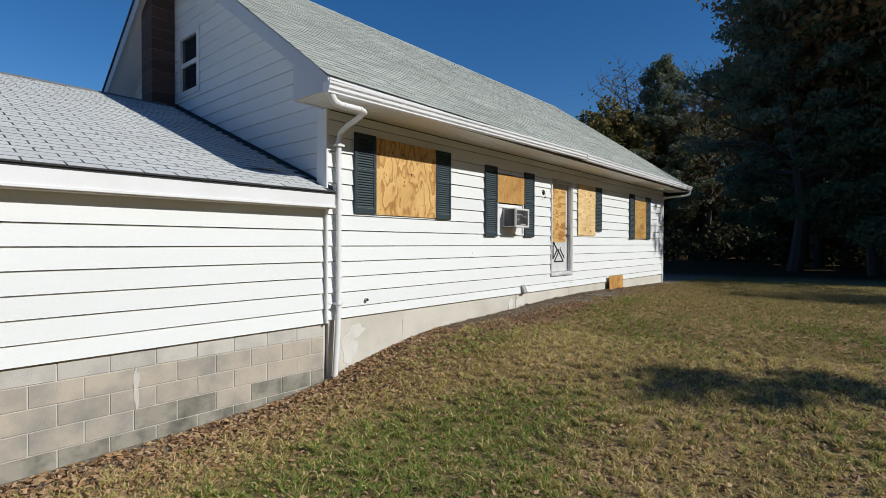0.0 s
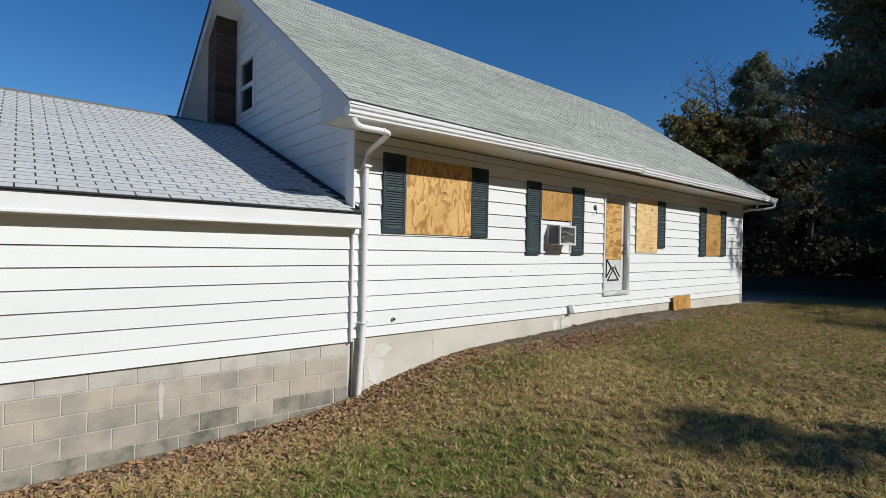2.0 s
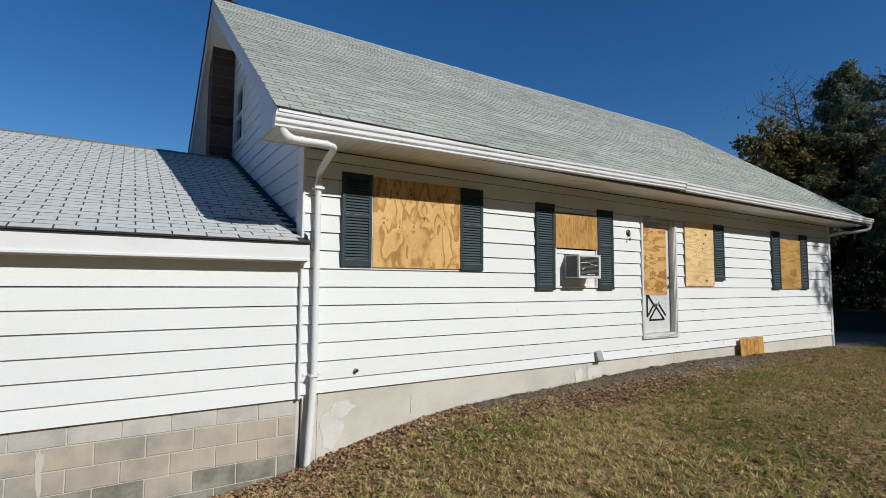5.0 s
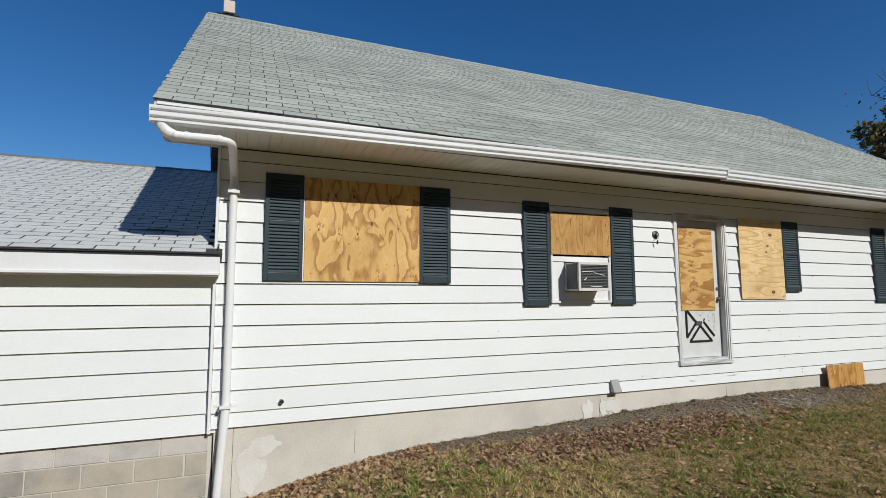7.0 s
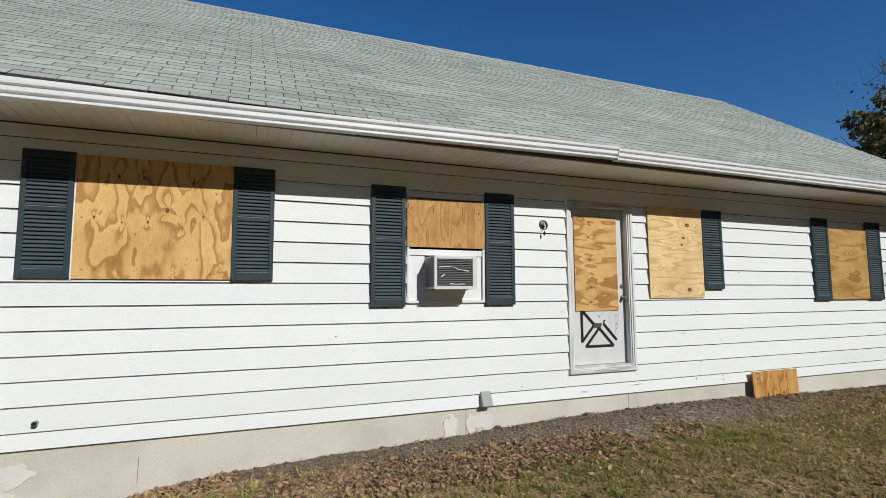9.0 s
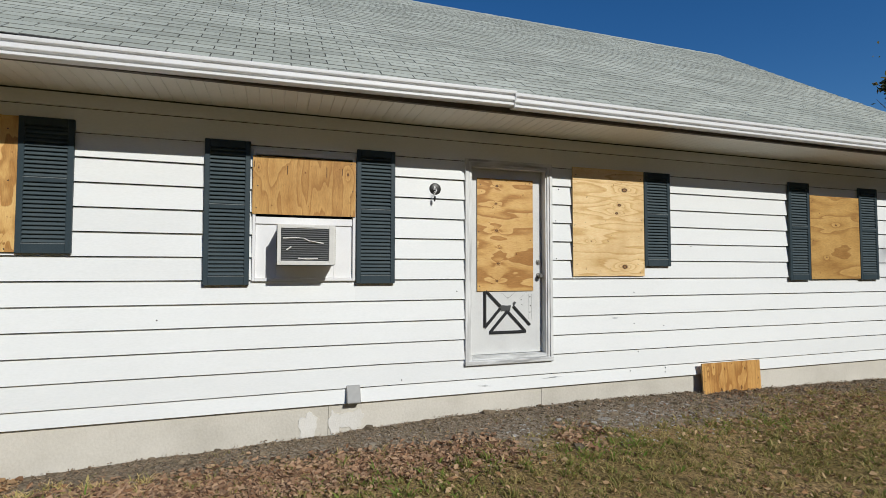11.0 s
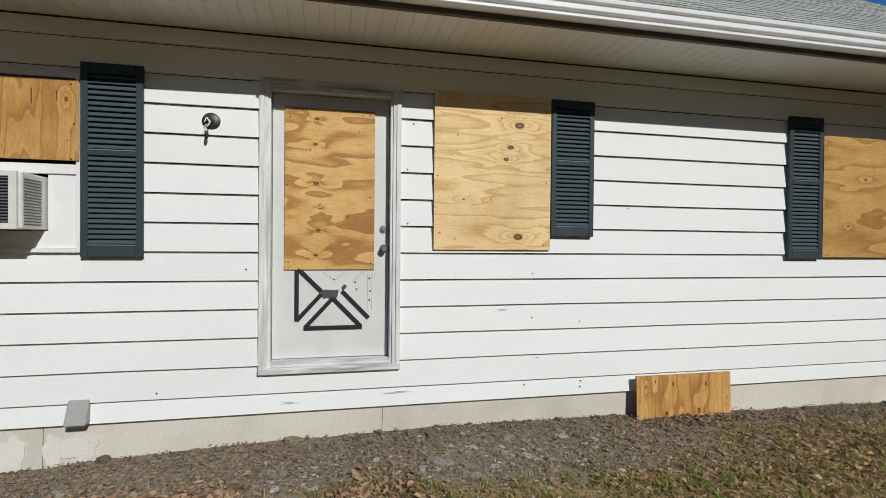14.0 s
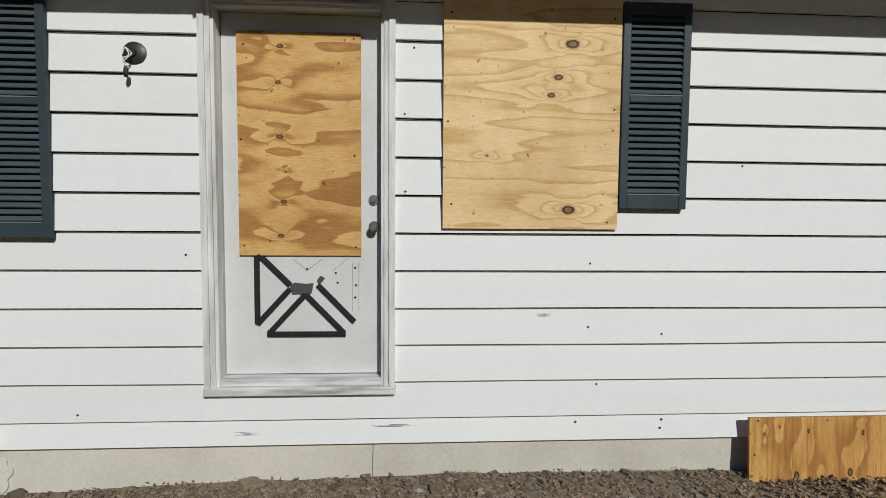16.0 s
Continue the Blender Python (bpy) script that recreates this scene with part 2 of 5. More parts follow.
M_PLY_3 = plywood("pale plywood", (0.84, 0.62, 0.335), (0.80, 0.575, 0.29), (0.66, 0.43, 0.18), "y", 8.0, [(0.705, 1.01, 0.034), (0.63, 0.83, 0.022), (0.592, 0.733, 0.019), (0.70, 0.107, 0.033), (0.24, 0.40, 0.008)], (), 0.6, 0.11, 0.34, 0.0, 0.62, 0.14)
M_PLY_4 = plywood("golden plywood sheet", (0.54, 0.33, 0.11), (0.48, 0.28, 0.085), (0.36, 0.19, 0.055), "y", 5.0, [(0.5, 0.75, 0.015), (0.3, 0.3, 0.012)])
M_PLY_VENT = plywood("weathered plywood", (0.66, 0.39, 0.135), (0.60, 0.335, 0.105), (0.44, 0.22, 0.065), "z", 2.6, [(0.285, 0.085, 0.024), (0.447, 0.066, 0.016), (0.61, 0.10, 0.022), (0.355, 0.345, 0.012), (0.685, 0.33, 0.014), (0.09, 0.33, 0.010), (0.18, 0.37, 0.008)], (), 0.55, 0.22, 0.25, 0.42, 1.0, 0.12)
M_PLY_EDGE = mottled("plywood edge", (0.36, 0.24, 0.12), (0.22, 0.14, 0.07), 20, 90, 0.6, 0.8, stretch=(12, 1, 1))
M_BLACK = plain("black paint", (0.018, 0.019, 0.021), 0.5)
M_AC = mottled("cream appliance metal", (0.70, 0.69, 0.65), (0.5, 0.48, 0.43), 6, 60, 0.4, 0.4)
M_ACDARK = plain("grey condenser fins", (0.10, 0.105, 0.11), 0.5, 0.4)
M_STEEL = plain("tarnished steel", (0.33, 0.32, 0.30), 0.38, 0.9)
M_GREYBOX = plain("grey plastic cover", (0.34, 0.34, 0.33), 0.6)
M_BARK = mottled("bark", (0.085, 0.068, 0.055), (0.045, 0.037, 0.03), 6, 40, 0.7, 0.95, 0.01, 0.8, stretch=(1, 1, 0.2))
M_STONE = mottled("pale stone", (0.31, 0.265, 0.205), (0.15, 0.125, 0.095), 12, 80, 0.6, 0.9, vary=0.25, island=True)


def leaf_material(name, a, b_, c_, thin=0.4):
    m, n, l, b = material(name, 0.7, 0, 0.15)
    col = ramp(n, l, rand_of(n, True), [(0.0, a), (0.5, b_), (1.0, c_)])
    l.new(col, b.inputs["Base Color"])
    if thin:
        t, s = n.new("ShaderNodeBsdfTranslucent"), n.new("ShaderNodeMixShader")
        s.inputs[0].default_value = thin
        l.new(col, t.inputs["Color"])
        l.new(b.outputs[0], s.inputs[1])
        l.new(t.outputs[0], s.inputs[2])
        l.new(s.outputs[0], n["Material Output"].inputs[0])
    return m


M_CONIFER = leaf_material("conifer needles", (0.08, 0.115, 0.065), (0.11, 0.15, 0.08), (0.15, 0.175, 0.095))
M_PINE = leaf_material("pine needles", (0.14, 0.17, 0.11), (0.19, 0.22, 0.14), (0.25, 0.255, 0.165))
M_OAK = leaf_material("turning oak leaves", (0.30, 0.19, 0.065), (0.24, 0.20, 0.08), (0.17, 0.18, 0.075))
M_DARKLEAF = leaf_material("dark russet leaves", (0.30, 0.165, 0.08), (0.36, 0.20, 0.09), (0.21, 0.21, 0.09))
# Leaf colour taken down to hold the deep shade under the trees.
M_BUSH = leaf_material("bush leaves darkened for shade", (0.075, 0.055, 0.028), (0.06, 0.062, 0.03), (0.04, 0.046, 0.022))
M_DEAD = leaf_material("fallen leaves", (0.36, 0.20, 0.095), (0.54, 0.38, 0.22), (0.17, 0.088, 0.045), 0.15)
M_RUSSET = leaf_material("russet fallen leaves", (0.28, 0.15, 0.085), (0.50, 0.335, 0.21), (0.11, 0.06, 0.04), 0.15)
M_LITTER = leaf_material("broken leaf litter", (0.22, 0.15, 0.10), (0.33, 0.25, 0.17), (0.12, 0.085, 0.06), 0.0)
M_GRASS = leaf_material("dry and green grass", (0.80, 0.615, 0.32), (0.62, 0.48, 0.215), (0.31, 0.335, 0.095))
M_GRASS_B = leaf_material("browner grass", (0.50, 0.39, 0.18), (0.36, 0.30, 0.11), (0.175, 0.21, 0.055))
M_STRAW = leaf_material("dead straw grass", (0.50, 0.41, 0.24), (0.36, 0.29, 0.16), (0.20, 0.19, 0.09))
M_GREEN = leaf_material("green grass", (0.15, 0.265, 0.045), (0.215, 0.295, 0.06), (0.34, 0.345, 0.105))

mg, n, l, b = material("glass", 0.05, 0, 0.5)
b.inputs["Base Color"].default_value = (0.02, 0.025, 0.03, 1)
M_GLASS = mg


def ground_material():
    m, n, l, b = material("lawn soil", 0.95, 0, 0.1)
    v = coords(n, l)
    big = noise_tex(n, l, v, 0.9, 5, 0.6)
    fine = noise_tex(n, l, v, 38, 5, 0.7)
    lawn = ramp(n, l, big, [(0.32, (0.19, 0.145, 0.058)), (0.5, (0.30, 0.215, 0.105)), (0.68, (0.43, 0.305, 0.165))])
    lawn = mix(n, l, 0.75, lawn, ramp(n, l, fine, [(0.38, (0.10, 0.10, 0.09)), (0.64, (0.82, 0.78, 0.70))]), "OVERLAY")
    dirt = ramp(n, l, noise_tex(n, l, v, 26, 6, 0.75), [(0.3, (0.11, 0.085, 0.06)), (0.52, (0.26, 0.21, 0.155)), (0.72, (0.42, 0.355, 0.28))])
    sep = n.new("ShaderNodeSeparateXYZ")
    l.new(v, sep.inputs[0])
    edge = maths(n, l, "ADD", sep.outputs[0], maths(n, l, "MULTIPLY_ADD", noise_tex(n, l, v, 1.7, 4, 0.6), 1.5, -0.75))
    wide = maths(n, l, "SUBTRACT", edge, maths(n, l, "MULTIPLY", ramp(n, l, maths(n, l, "MULTIPLY", sep.outputs[1], 1 / 12.0), [(0.12, (0, 0, 0)), (0.5, (1, 1, 1)), (0.72, (1, 1, 1)), (0.86, (0, 0, 0))]), 0.45))
    k = ramp(n, l, wide, [(0.35, (1, 1, 1)), (0.62, (0, 0, 0))])
    # Darker towards the trees: their shade is put into the leaf-litter colour.
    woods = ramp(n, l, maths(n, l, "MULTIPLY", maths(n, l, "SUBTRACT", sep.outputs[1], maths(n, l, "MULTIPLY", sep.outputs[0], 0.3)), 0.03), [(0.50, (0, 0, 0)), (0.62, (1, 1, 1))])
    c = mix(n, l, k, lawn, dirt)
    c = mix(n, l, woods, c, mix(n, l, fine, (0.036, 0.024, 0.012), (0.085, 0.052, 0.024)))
    l.new(c, b.inputs["Base Color"])
    bump(n, l, b, fine, 0.03, 0.8)
    return m


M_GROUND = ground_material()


# ---- building helpers ----
def origin(ob):
    p = Vector((0, 0, 0))
    while ob is not None:
        p = p + ob.location
        ob = ob.parent
    return p


def bx(bm, x0, x1, y0, y1, z0, z1):
    v = [bm.verts.new((x, y, z)) for x in (x0, x1) for y in (y0, y1) for z in (z0, z1)]
    for f in ((0, 1, 3, 2), (4, 6, 7, 5), (0, 4, 5, 1), (2, 3, 7, 6), (0, 2, 6, 4), (1, 5, 7, 3)):
        bm.faces.new([v[i] for i in f])
    return v


def prism(bm, section, a, b_, axis="y"):
    """Extrude a section from a to b_ along the axis; the section is in the other two coordinates."""
    def at(p, q):
        return (p[0], q, p[1]) if axis == "y" else ((q, p[0], p[1]) if axis == "x" else (p[0], p[1], q))
    lo = [bm.verts.new(at(p, a)) for p in section]
    hi = [bm.verts.new(at(p, b_)) for p in section]
    k = len(section)
    for i in range(k):
        bm.faces.new((lo[i], lo[(i + 1) % k], hi[(i + 1) % k], hi[i]))
    bm.faces.new(lo[::-1])
    bm.faces.new(hi)
    return lo + hi


def disc(bm, centre, r, depth, axis="x", seg=20, r2=None):
    """A short cylinder or cone along the axis."""
    rings = []
    for d, rr in ((0, r), (depth, r if r2 is None else r2)):
        ring = []
        for i in range(seg):
            a = 2 * math.pi * i / seg
            u, w = rr * math.cos(a), rr * math.sin(a)
            p = {"x": (d, u, w), "y": (u, d, w), "z": (u, w, d)}[axis]
            ring.append(bm.verts.new(Vector(centre) + Vector(p)))
        rings.append(ring)
    for i in range(seg):
        bm.faces.new((rings[0][i], rings[0][(i + 1) % seg], rings[1][(i + 1) % seg], rings[1][i]))
    bm.faces.new(rings[0][::-1])
    bm.faces.new(rings[1])


def tube(bm, pts, r, seg=10, flat=1.0):
    """A pipe through the points; r a number or one for each point."""
    pts = [Vector(p) for p in pts]
    rings, side = [], Vector((0, 1, 0.01)).normalized()
    for i, p in enumerate(pts):
        d = (pts[min(i + 1, len(pts) - 1)] - pts[max(i - 1, 0)]).normalized()
        s = side - d * side.dot(d)
        if s.length < 0.2:
            s = Vector((1, 0, 0)) - d * d.x
        s.normalize()
        t = d.cross(s)
        rr = r[i] if isinstance(r, (list, tuple)) else r
        rings.append([bm.verts.new(p + s * rr * math.cos(2 * math.pi * k / seg) + t * rr * flat * math.sin(2 * math.pi * k / seg)) for k in range(seg)])
    for a, c in zip(rings, rings[1:]):
        for k in range(seg):
            bm.faces.new((a[k], a[(k + 1) % seg], c[(k + 1) % seg], c[k]))
    bm.faces.new(rings[0][::-1])
    bm.faces.new(rings[-1])


def smooth(bm, sharp=40):
    bm.normal_update()
    for f in bm.faces:
        f.smooth = True
    for e in bm.edges:
        if len(e.link_faces) == 2 and e.calc_face_angle(0) > radians(sharp):
            e.smooth = False


def soften(bm, w=0.004, seg=1):
    """Round off all the edges a little."""
    bmesh.ops.bevel(bm, geom=[e for e in bm.edges if len(e.link_faces) == 2 and e.calc_face_angle(0) > 0.6], offset=w, segments=seg, profile=0.6, affect="EDGES", clamp_overlap=True)


def mesh_of(name, bm, mat, edge=0.0, recalc=True):
    if recalc:
        bmesh.ops.recalc_face_normals(bm, faces=bm.faces)
    if edge:
        soften(bm, edge)
    me = bpy.data.meshes.new(name)
    bm.to_mesh(me)
    bm.free()
    for k in (mat if isinstance(mat, (list, tuple)) else [mat]):
        me.materials.append(k)
    return me


def part(name, bm, mat, parent, label="", edge=0.0):
    """One mesh under a thing, given in the world's coordinates."""
    bm.transform(Matrix.Translation(-origin(parent)))
    ob = new(name, mesh_of(name, bm, mat, edge))
    ob.parent = parent
    return tagged(ob, label) if label else ob


def piece(name, me, parent, loc, turn=None):
    """One of many alike pieces, on a shared mesh; loc is in the world."""
    ob = new(name, me)
    ob.parent = parent
    ob.location = Vector(loc) - origin(parent)
    if turn is not None:
        ob.rotation_euler = turn
    return ob


def thing(name, loc, label, category, group="", kind=""):
    ob = new(name)
    ob.location = loc
    ob.empty_display_size = 0.1
    return tagged(ob, label, category, group, kind)


def solid(name, bm, mat, label, category, edge=0.0, kind="structure", loc=(0, 0, 0), group=""):
    bm.transform(Matrix.Translation(-Vector(loc)))
    ob = new(name, mesh_of(name, bm, mat, edge))
    ob.location = loc
    return tagged(ob, label, category, group, kind)


# ---- ground ----
GY = [-60, -8, -3.3, -2.0, -0.7, 0.0, 0.4, 1.0, 1.8, 2.8, 4.0, 5.9, 7.4, 9.0, 10.0, 11.5, 13.8, 20, 60]
GZ = [-0.9, -0.62, -0.53, -0.50, -0.43, -0.31, -0.19, -0.07, 0.07, 0.13, 0.17, 0.26, 0.285, 0.27, 0.235, 0.21, 0.18, 0.18, 0.3]


def ground_z(x, y):
    z = 0.5 * float(np.interp(y, GY, GZ)) + 0.25 * float(np.interp(y - 0.25, GY, GZ)) + 0.25 * float(np.interp(y + 0.25, GY, GZ))
    k = max(0.0, min(1.0, (0.8 - y) / 2.0))
    z += 0.075 * k * max(0.0, min(x - 0.3, 3.5))
    if x > 0.2:
        z -= 0.035 * max(0.0, min(1.0, (y - 4) / 3)) * min(1.0, (x - 0.2) / 1.0)
    rough = max(0.0, min(1.0, (1.4 - x) / 0.6)) * max(0.0, min(1.0, (y - 0.5) / 1.0))
    z += 0.016 * rough * noise.noise((x * 3.6, y * 3.6, 17))
    return z + 0.025 * noise.noise((x * 0.5, y * 0.5, 0)) * min(1, max(0, x)) + 0.010 * noise.noise((x * 2.1, y * 2.1, 3))


def grid_lines(inner, outer):
    a = list(inner)
    step = a[-1] - a[-2]
    v = a[-1]
    while v < outer:
        step *= 1.35
        v += step
        a.append(v)
    step = inner[1] - inner[0]
    v = a[0]
    while v > -outer:
        step *= 1.35
        v -= step
        a.insert(0, v)
    return a


def build_ground():
    xs = grid_lines([-0.4 + 0.1 * i for i in range(20)] + [1.6 + 0.2 * i for i in range(40)], 900)
    ys = grid_lines([-7 + 0.1 * i for i in range(220)], 900)
    me = bpy.data.meshes.new("ground")
    verts = [(x, y, ground_z(x, y)) for y in ys for x in xs]
    w = len(xs)
    faces = [(j * w + i, j * w + i + 1, (j + 1) * w + i + 1, (j + 1) * w + i) for j in range(len(ys) - 1) for i in range(w - 1)]
    me.from_pydata(verts, [], faces)
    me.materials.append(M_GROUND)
    for p in me.polygons:
        p.use_smooth = True
    return tagged(new("ground", me), "patchy autumn lawn of dry and green grass with bare soil by the house", "lawn", "", "structure")


ground = build_ground()

# ---- house: walls ----
BOT, COURSE, TOP, FAR, BACK = 0.485, 0.209, 3.265, 13.7, -8.8
DOOR = (5.96, 7.00, 0.77, 2.95)
HOLES = [(0.82, 2.06, 1.93, 2.99), (3.86, 4.81, 1.66, 2.89), DOOR, (7.30, 8.20, 1.74, 2.90), (11.10, 12.00, 1.69, 2.77)]


def wall_mesh(bm, u0, u1, z0, z1, holes, box):
    """Boxes round rectangular openings; box(a, b, z0, z1) adds one."""
    us = sorted({u0, u1, *[h[0] for h in holes], *[h[1] for h in holes]})
    for a, c in zip(us, us[1:]):
        z = z0
        for h in sorted((h for h in holes if h[0] <= a and h[1] >= c), key=lambda h: h[2]):
            if h[2] > z:
                box(a, c, z, h[2])
            z = h[3]
        if z < z1:
            box(a, c, z, z1)


bm = bmesh.new()
wall_mesh(bm, 0.0, FAR, BOT + 0.01, 3.40, HOLES, lambda a, c, z0, z1: bx(bm, -0.17, -0.016, a, c, z0, z1))
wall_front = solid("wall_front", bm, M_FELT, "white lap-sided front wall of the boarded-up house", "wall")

SLOPE_H = (7.03 - 3.455) / (4.36 + 0.70)


def roof_h(x):
    """Height of the house roof's upper face."""
    return 7.03 - SLOPE_H * abs(x + 4.36)


bm = bmesh.new()
GW = (-4.70, -3.93, 4.34, 5.40)


def gable(bm, y0, y1, hole):
    """The gable wall as slabs, open at the window."""
    xs = [-0.06, GW[1], GW[0], -4.36, BACK]
    xs = sorted(set(xs), reverse=True)
    for a, c in zip(xs, xs[1:]):
        ta, tc = roof_h(a) - 0.14, roof_h(c) - 0.14
        if hole and c >= GW[0] - 0.001 and a <= GW[1] + 0.001:
            prism(bm, [(a, -0.7), (a, GW[2]), (c, GW[2]), (c, -0.7)], y0, y1)
            prism(bm, [(a, GW[3]), (a, ta), (c, tc), (c, GW[3])], y0, y1)
        else:
            prism(bm, [(a, -0.7), (a, ta), (c, tc), (c, -0.7)], y0, y1)


gable(bm, 0.016, 0.16, True)
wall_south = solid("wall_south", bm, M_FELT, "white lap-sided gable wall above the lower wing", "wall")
bm = bmesh.new()
gable(bm, FAR - 0.16, FAR - 0.005, False)
wall_north = solid("wall_north", bm, M_TRIM, "white end wall of the house", "wall")
bm = bmesh.new()
bx(bm, BACK, BACK + 0.15, 0.16, FAR - 0.16, -0.6, 3.4)
wall_back = solid("wall_back", bm, M_TRIM, "white back wall of the house", "wall")
bm = bmesh.new()
bx(bm, BACK + 0.15, -0.17, 0.16, FAR - 0.16, 3.02, 3.12)
ceiling = solid("ceiling", bm, M_TRIM, "plain white ceiling inside the closed house", "ceiling")
bm = bmesh.new()
bx(bm, BACK + 0.15, -0.17, 0.16, FAR - 0.16, 0.40, 0.50)
floor = solid("floor", bm, M_PARGE, "plain floor inside the closed house", "floor")

# foundation
bm = bmesh.new()
bx(bm, -0.30, -0.022, 0.0, FAR - 0.01, -0.9, BOT + 0.01)
foundation = solid("foundation", bm, M_PARGE, "grey parged concrete foundation with pale repair patches", "foundation")
bm = bmesh.new()
bx(bm, -0.2, -0.0185, -0.06, 0.012, 0.44, 3.262)
bx(bm, -0.019, 0.018, -0.06, -0.032, 0.44, 3.262)
corner_board = solid("trim_corner", bm, M_TRIM, "white corner board where house and wing meet", "trim", 0.004)
bm = bmesh.new()
bx(bm, -0.1, 0.018, FAR - 0.07, FAR + 0.012, BOT - 0.01, TOP)
solid("trim_corner_far", bm, M_TRIM, "white corner board at the end of the house", "trim", 0.004)

# ---- the lower wing ----
GEND, GRIDGE, GRZ, GEZ = -9.0, -4.90, 4.16, 2.205
SLOPE_G = (GRZ - GEZ) / (0.05 - GRIDGE)
bm = bmesh.new()
bx(bm, -0.21, -0.056, GEND, -0.02, 0.45, 2.05)
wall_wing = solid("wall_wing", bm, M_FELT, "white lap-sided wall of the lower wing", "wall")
bm = bmesh.new()
bx(bm, -9.8, -9.65, GEND, 0.0, -0.9, 2.05)
solid("wall_wing_back", bm, M_TRIM, "white back wall of the lower wing", "wall")
bm = bmesh.new()
prism(bm, [(-0.03, -0.9), (-0.03, 2.15), (GRIDGE, GRZ - 0.06), (-9.77, 2.15), (-9.77, -0.9)], GEND - 0.0, GEND + 0.15)
solid("wall_wing_end", bm, M_TRIM, "white gable end of the lower wing", "wall")
bm = bmesh.new()
bx(bm, -0.28, -0.074, GEND, -0.01, -1.0, 0.455)
wing_base = solid("foundation_wing", bm, M_MORTAR, "grey concrete-block foundation of the lower wing", "foundation")
bm = bmesh.new()
prism(bm, [(0.126, GEZ - 0.03), (GRIDGE, GRZ - 0.03), (-9.85, GEZ - 0.03), (-9.85, GEZ - 0.12), (GRIDGE, GRZ - 0.14), (0.126, GEZ - 0.12)], GEND - 0.1, 0.014)
wing_roof = solid("roof_wing", bm, M_FELT, "pale grey shingled roof of the lower wing", "roof")
bm = bmesh.new()
bx(bm, 0.084, 0.128, GEND - 0.1, -0.0, 1.958, GEZ - 0.074)
bx(bm, 0.1285, 0.142, GEND - 0.1, -0.0, 1.955, 1.982)
solid("fascia_wing", bm, M_TRIM, "white fascia board under the wing's eave", "trim", 0.003)
bm = bmesh.new()
bx(bm, -0.1, 0.084, GEND - 0.1, -0.01, 1.945, 1.97)
solid("trim_frieze_wing", bm, M_SOFFIT, "narrow soffit under the wing's eave", "trim")

# ---- house roof ----
bm = bmesh.new()
Y0, Y1 = -0.54, 14.27
prism(bm, [(0.68, roof_h(0.68) - 0.03), (-4.36, 7.0), (-9.42, roof_h(-9.42) - 0.03), (-9.42, roof_h(-9.42) - 0.15), (-4.36, 6.85), (0.68, roof_h(0.68) - 0.13)], Y0 + 0.03, Y1 - 0.03)
house_roof = solid("roof", bm, M_FELT, "grey-green asphalt-shingled gable roof", "roof")
# rake boards and boxed returns
for nm, ya, yb in (("trim_rake", Y0, Y0 + 0.028), ("trim_rake_far", Y1 - 0.028, Y1)):
    bm = bmesh.new()
    prism(bm, [(0.70, roof_h(0.70) - 0.03), (-4.36, 6.995), (-4.36, 6.72), (0.0, roof_h(0.0) - 0.24), (0.0, 3.26), (0.69, 3.26)], ya, yb)
    prism(bm, [(-4.36, 6.995), (-9.42, roof_h(-9.42) - 0.03), (-9.42, roof_h(-9.42) - 0.28), (-4.36, 6.72)], ya, yb)
    solid(nm, bm, M_RAKE, "pale grey rake board with boxed eave return", "trim")
bm = bmesh.new()
for side in (0, 1):
    s = [(-0.03, roof_h(0) - 0.19), (-4.36, 6.80), (-4.36, 6.78), (-0.03, roof_h(0) - 0.21)] if side == 0 else [(-4.36, 6.80), (-9.40, roof_h(-9.4) - 0.19), (-9.40, roof_h(-9.4) - 0.21), (-4.36, 6.78)]
    prism(bm, s, Y0 + 0.03, 0.016)
soffit_rake = solid("soffit_rake", bm, M_SOFFIT, "off-white soffit under the gable overhang", "soffit")
bm = bmesh.new()
prism(bm, [(-0.055, -0.001), (0.055, -0.001), (0.050, -0.012), (-0.050, -0.012)], Y0 + 0.031, 0.015)
rake_me = mesh_of("soffit_panel", bm, M_SOFFIT)
for i in range(70):
    x = -4.44 - 0.062 - 0.124 * (i // 2) if i % 2 else -4.28 + 0.062 + 0.124 * (i // 2)
    if -9.2 < x < -0.1:
        a = math.atan(SLOPE_H) * (1 if x > -4.36 else -1)
        piece("soffit_panel", rake_me, soffit_rake, (x, 0, roof_h(x) - 0.212), (0, a, 0))
bm = bmesh.new()
bx(bm, -0.04, 0.0, Y0 + 0.03, 0.0, 3.26, roof_h(0) - 0.2)
solid("trim_return", bm, M_TRIM, "white inner side of the boxed eave return", "trim")
bm = bmesh.new()
bx(bm, 0.60, 0.638, Y0 + 0.03, Y1 - 0.03, 3.268, 3.34)
fascia = solid("fascia", bm, M_FASCIA, "dark fascia board behind the gutter", "trim")

bm = bmesh.new()
bx(bm, 0.60, 0.6405, Y0 + 0.03, Y1 - 0.03, 3.3405, 3.425)
solid("fascia_upper", bm, M_TRIM, "white metal drip edge above the gutter", "trim")
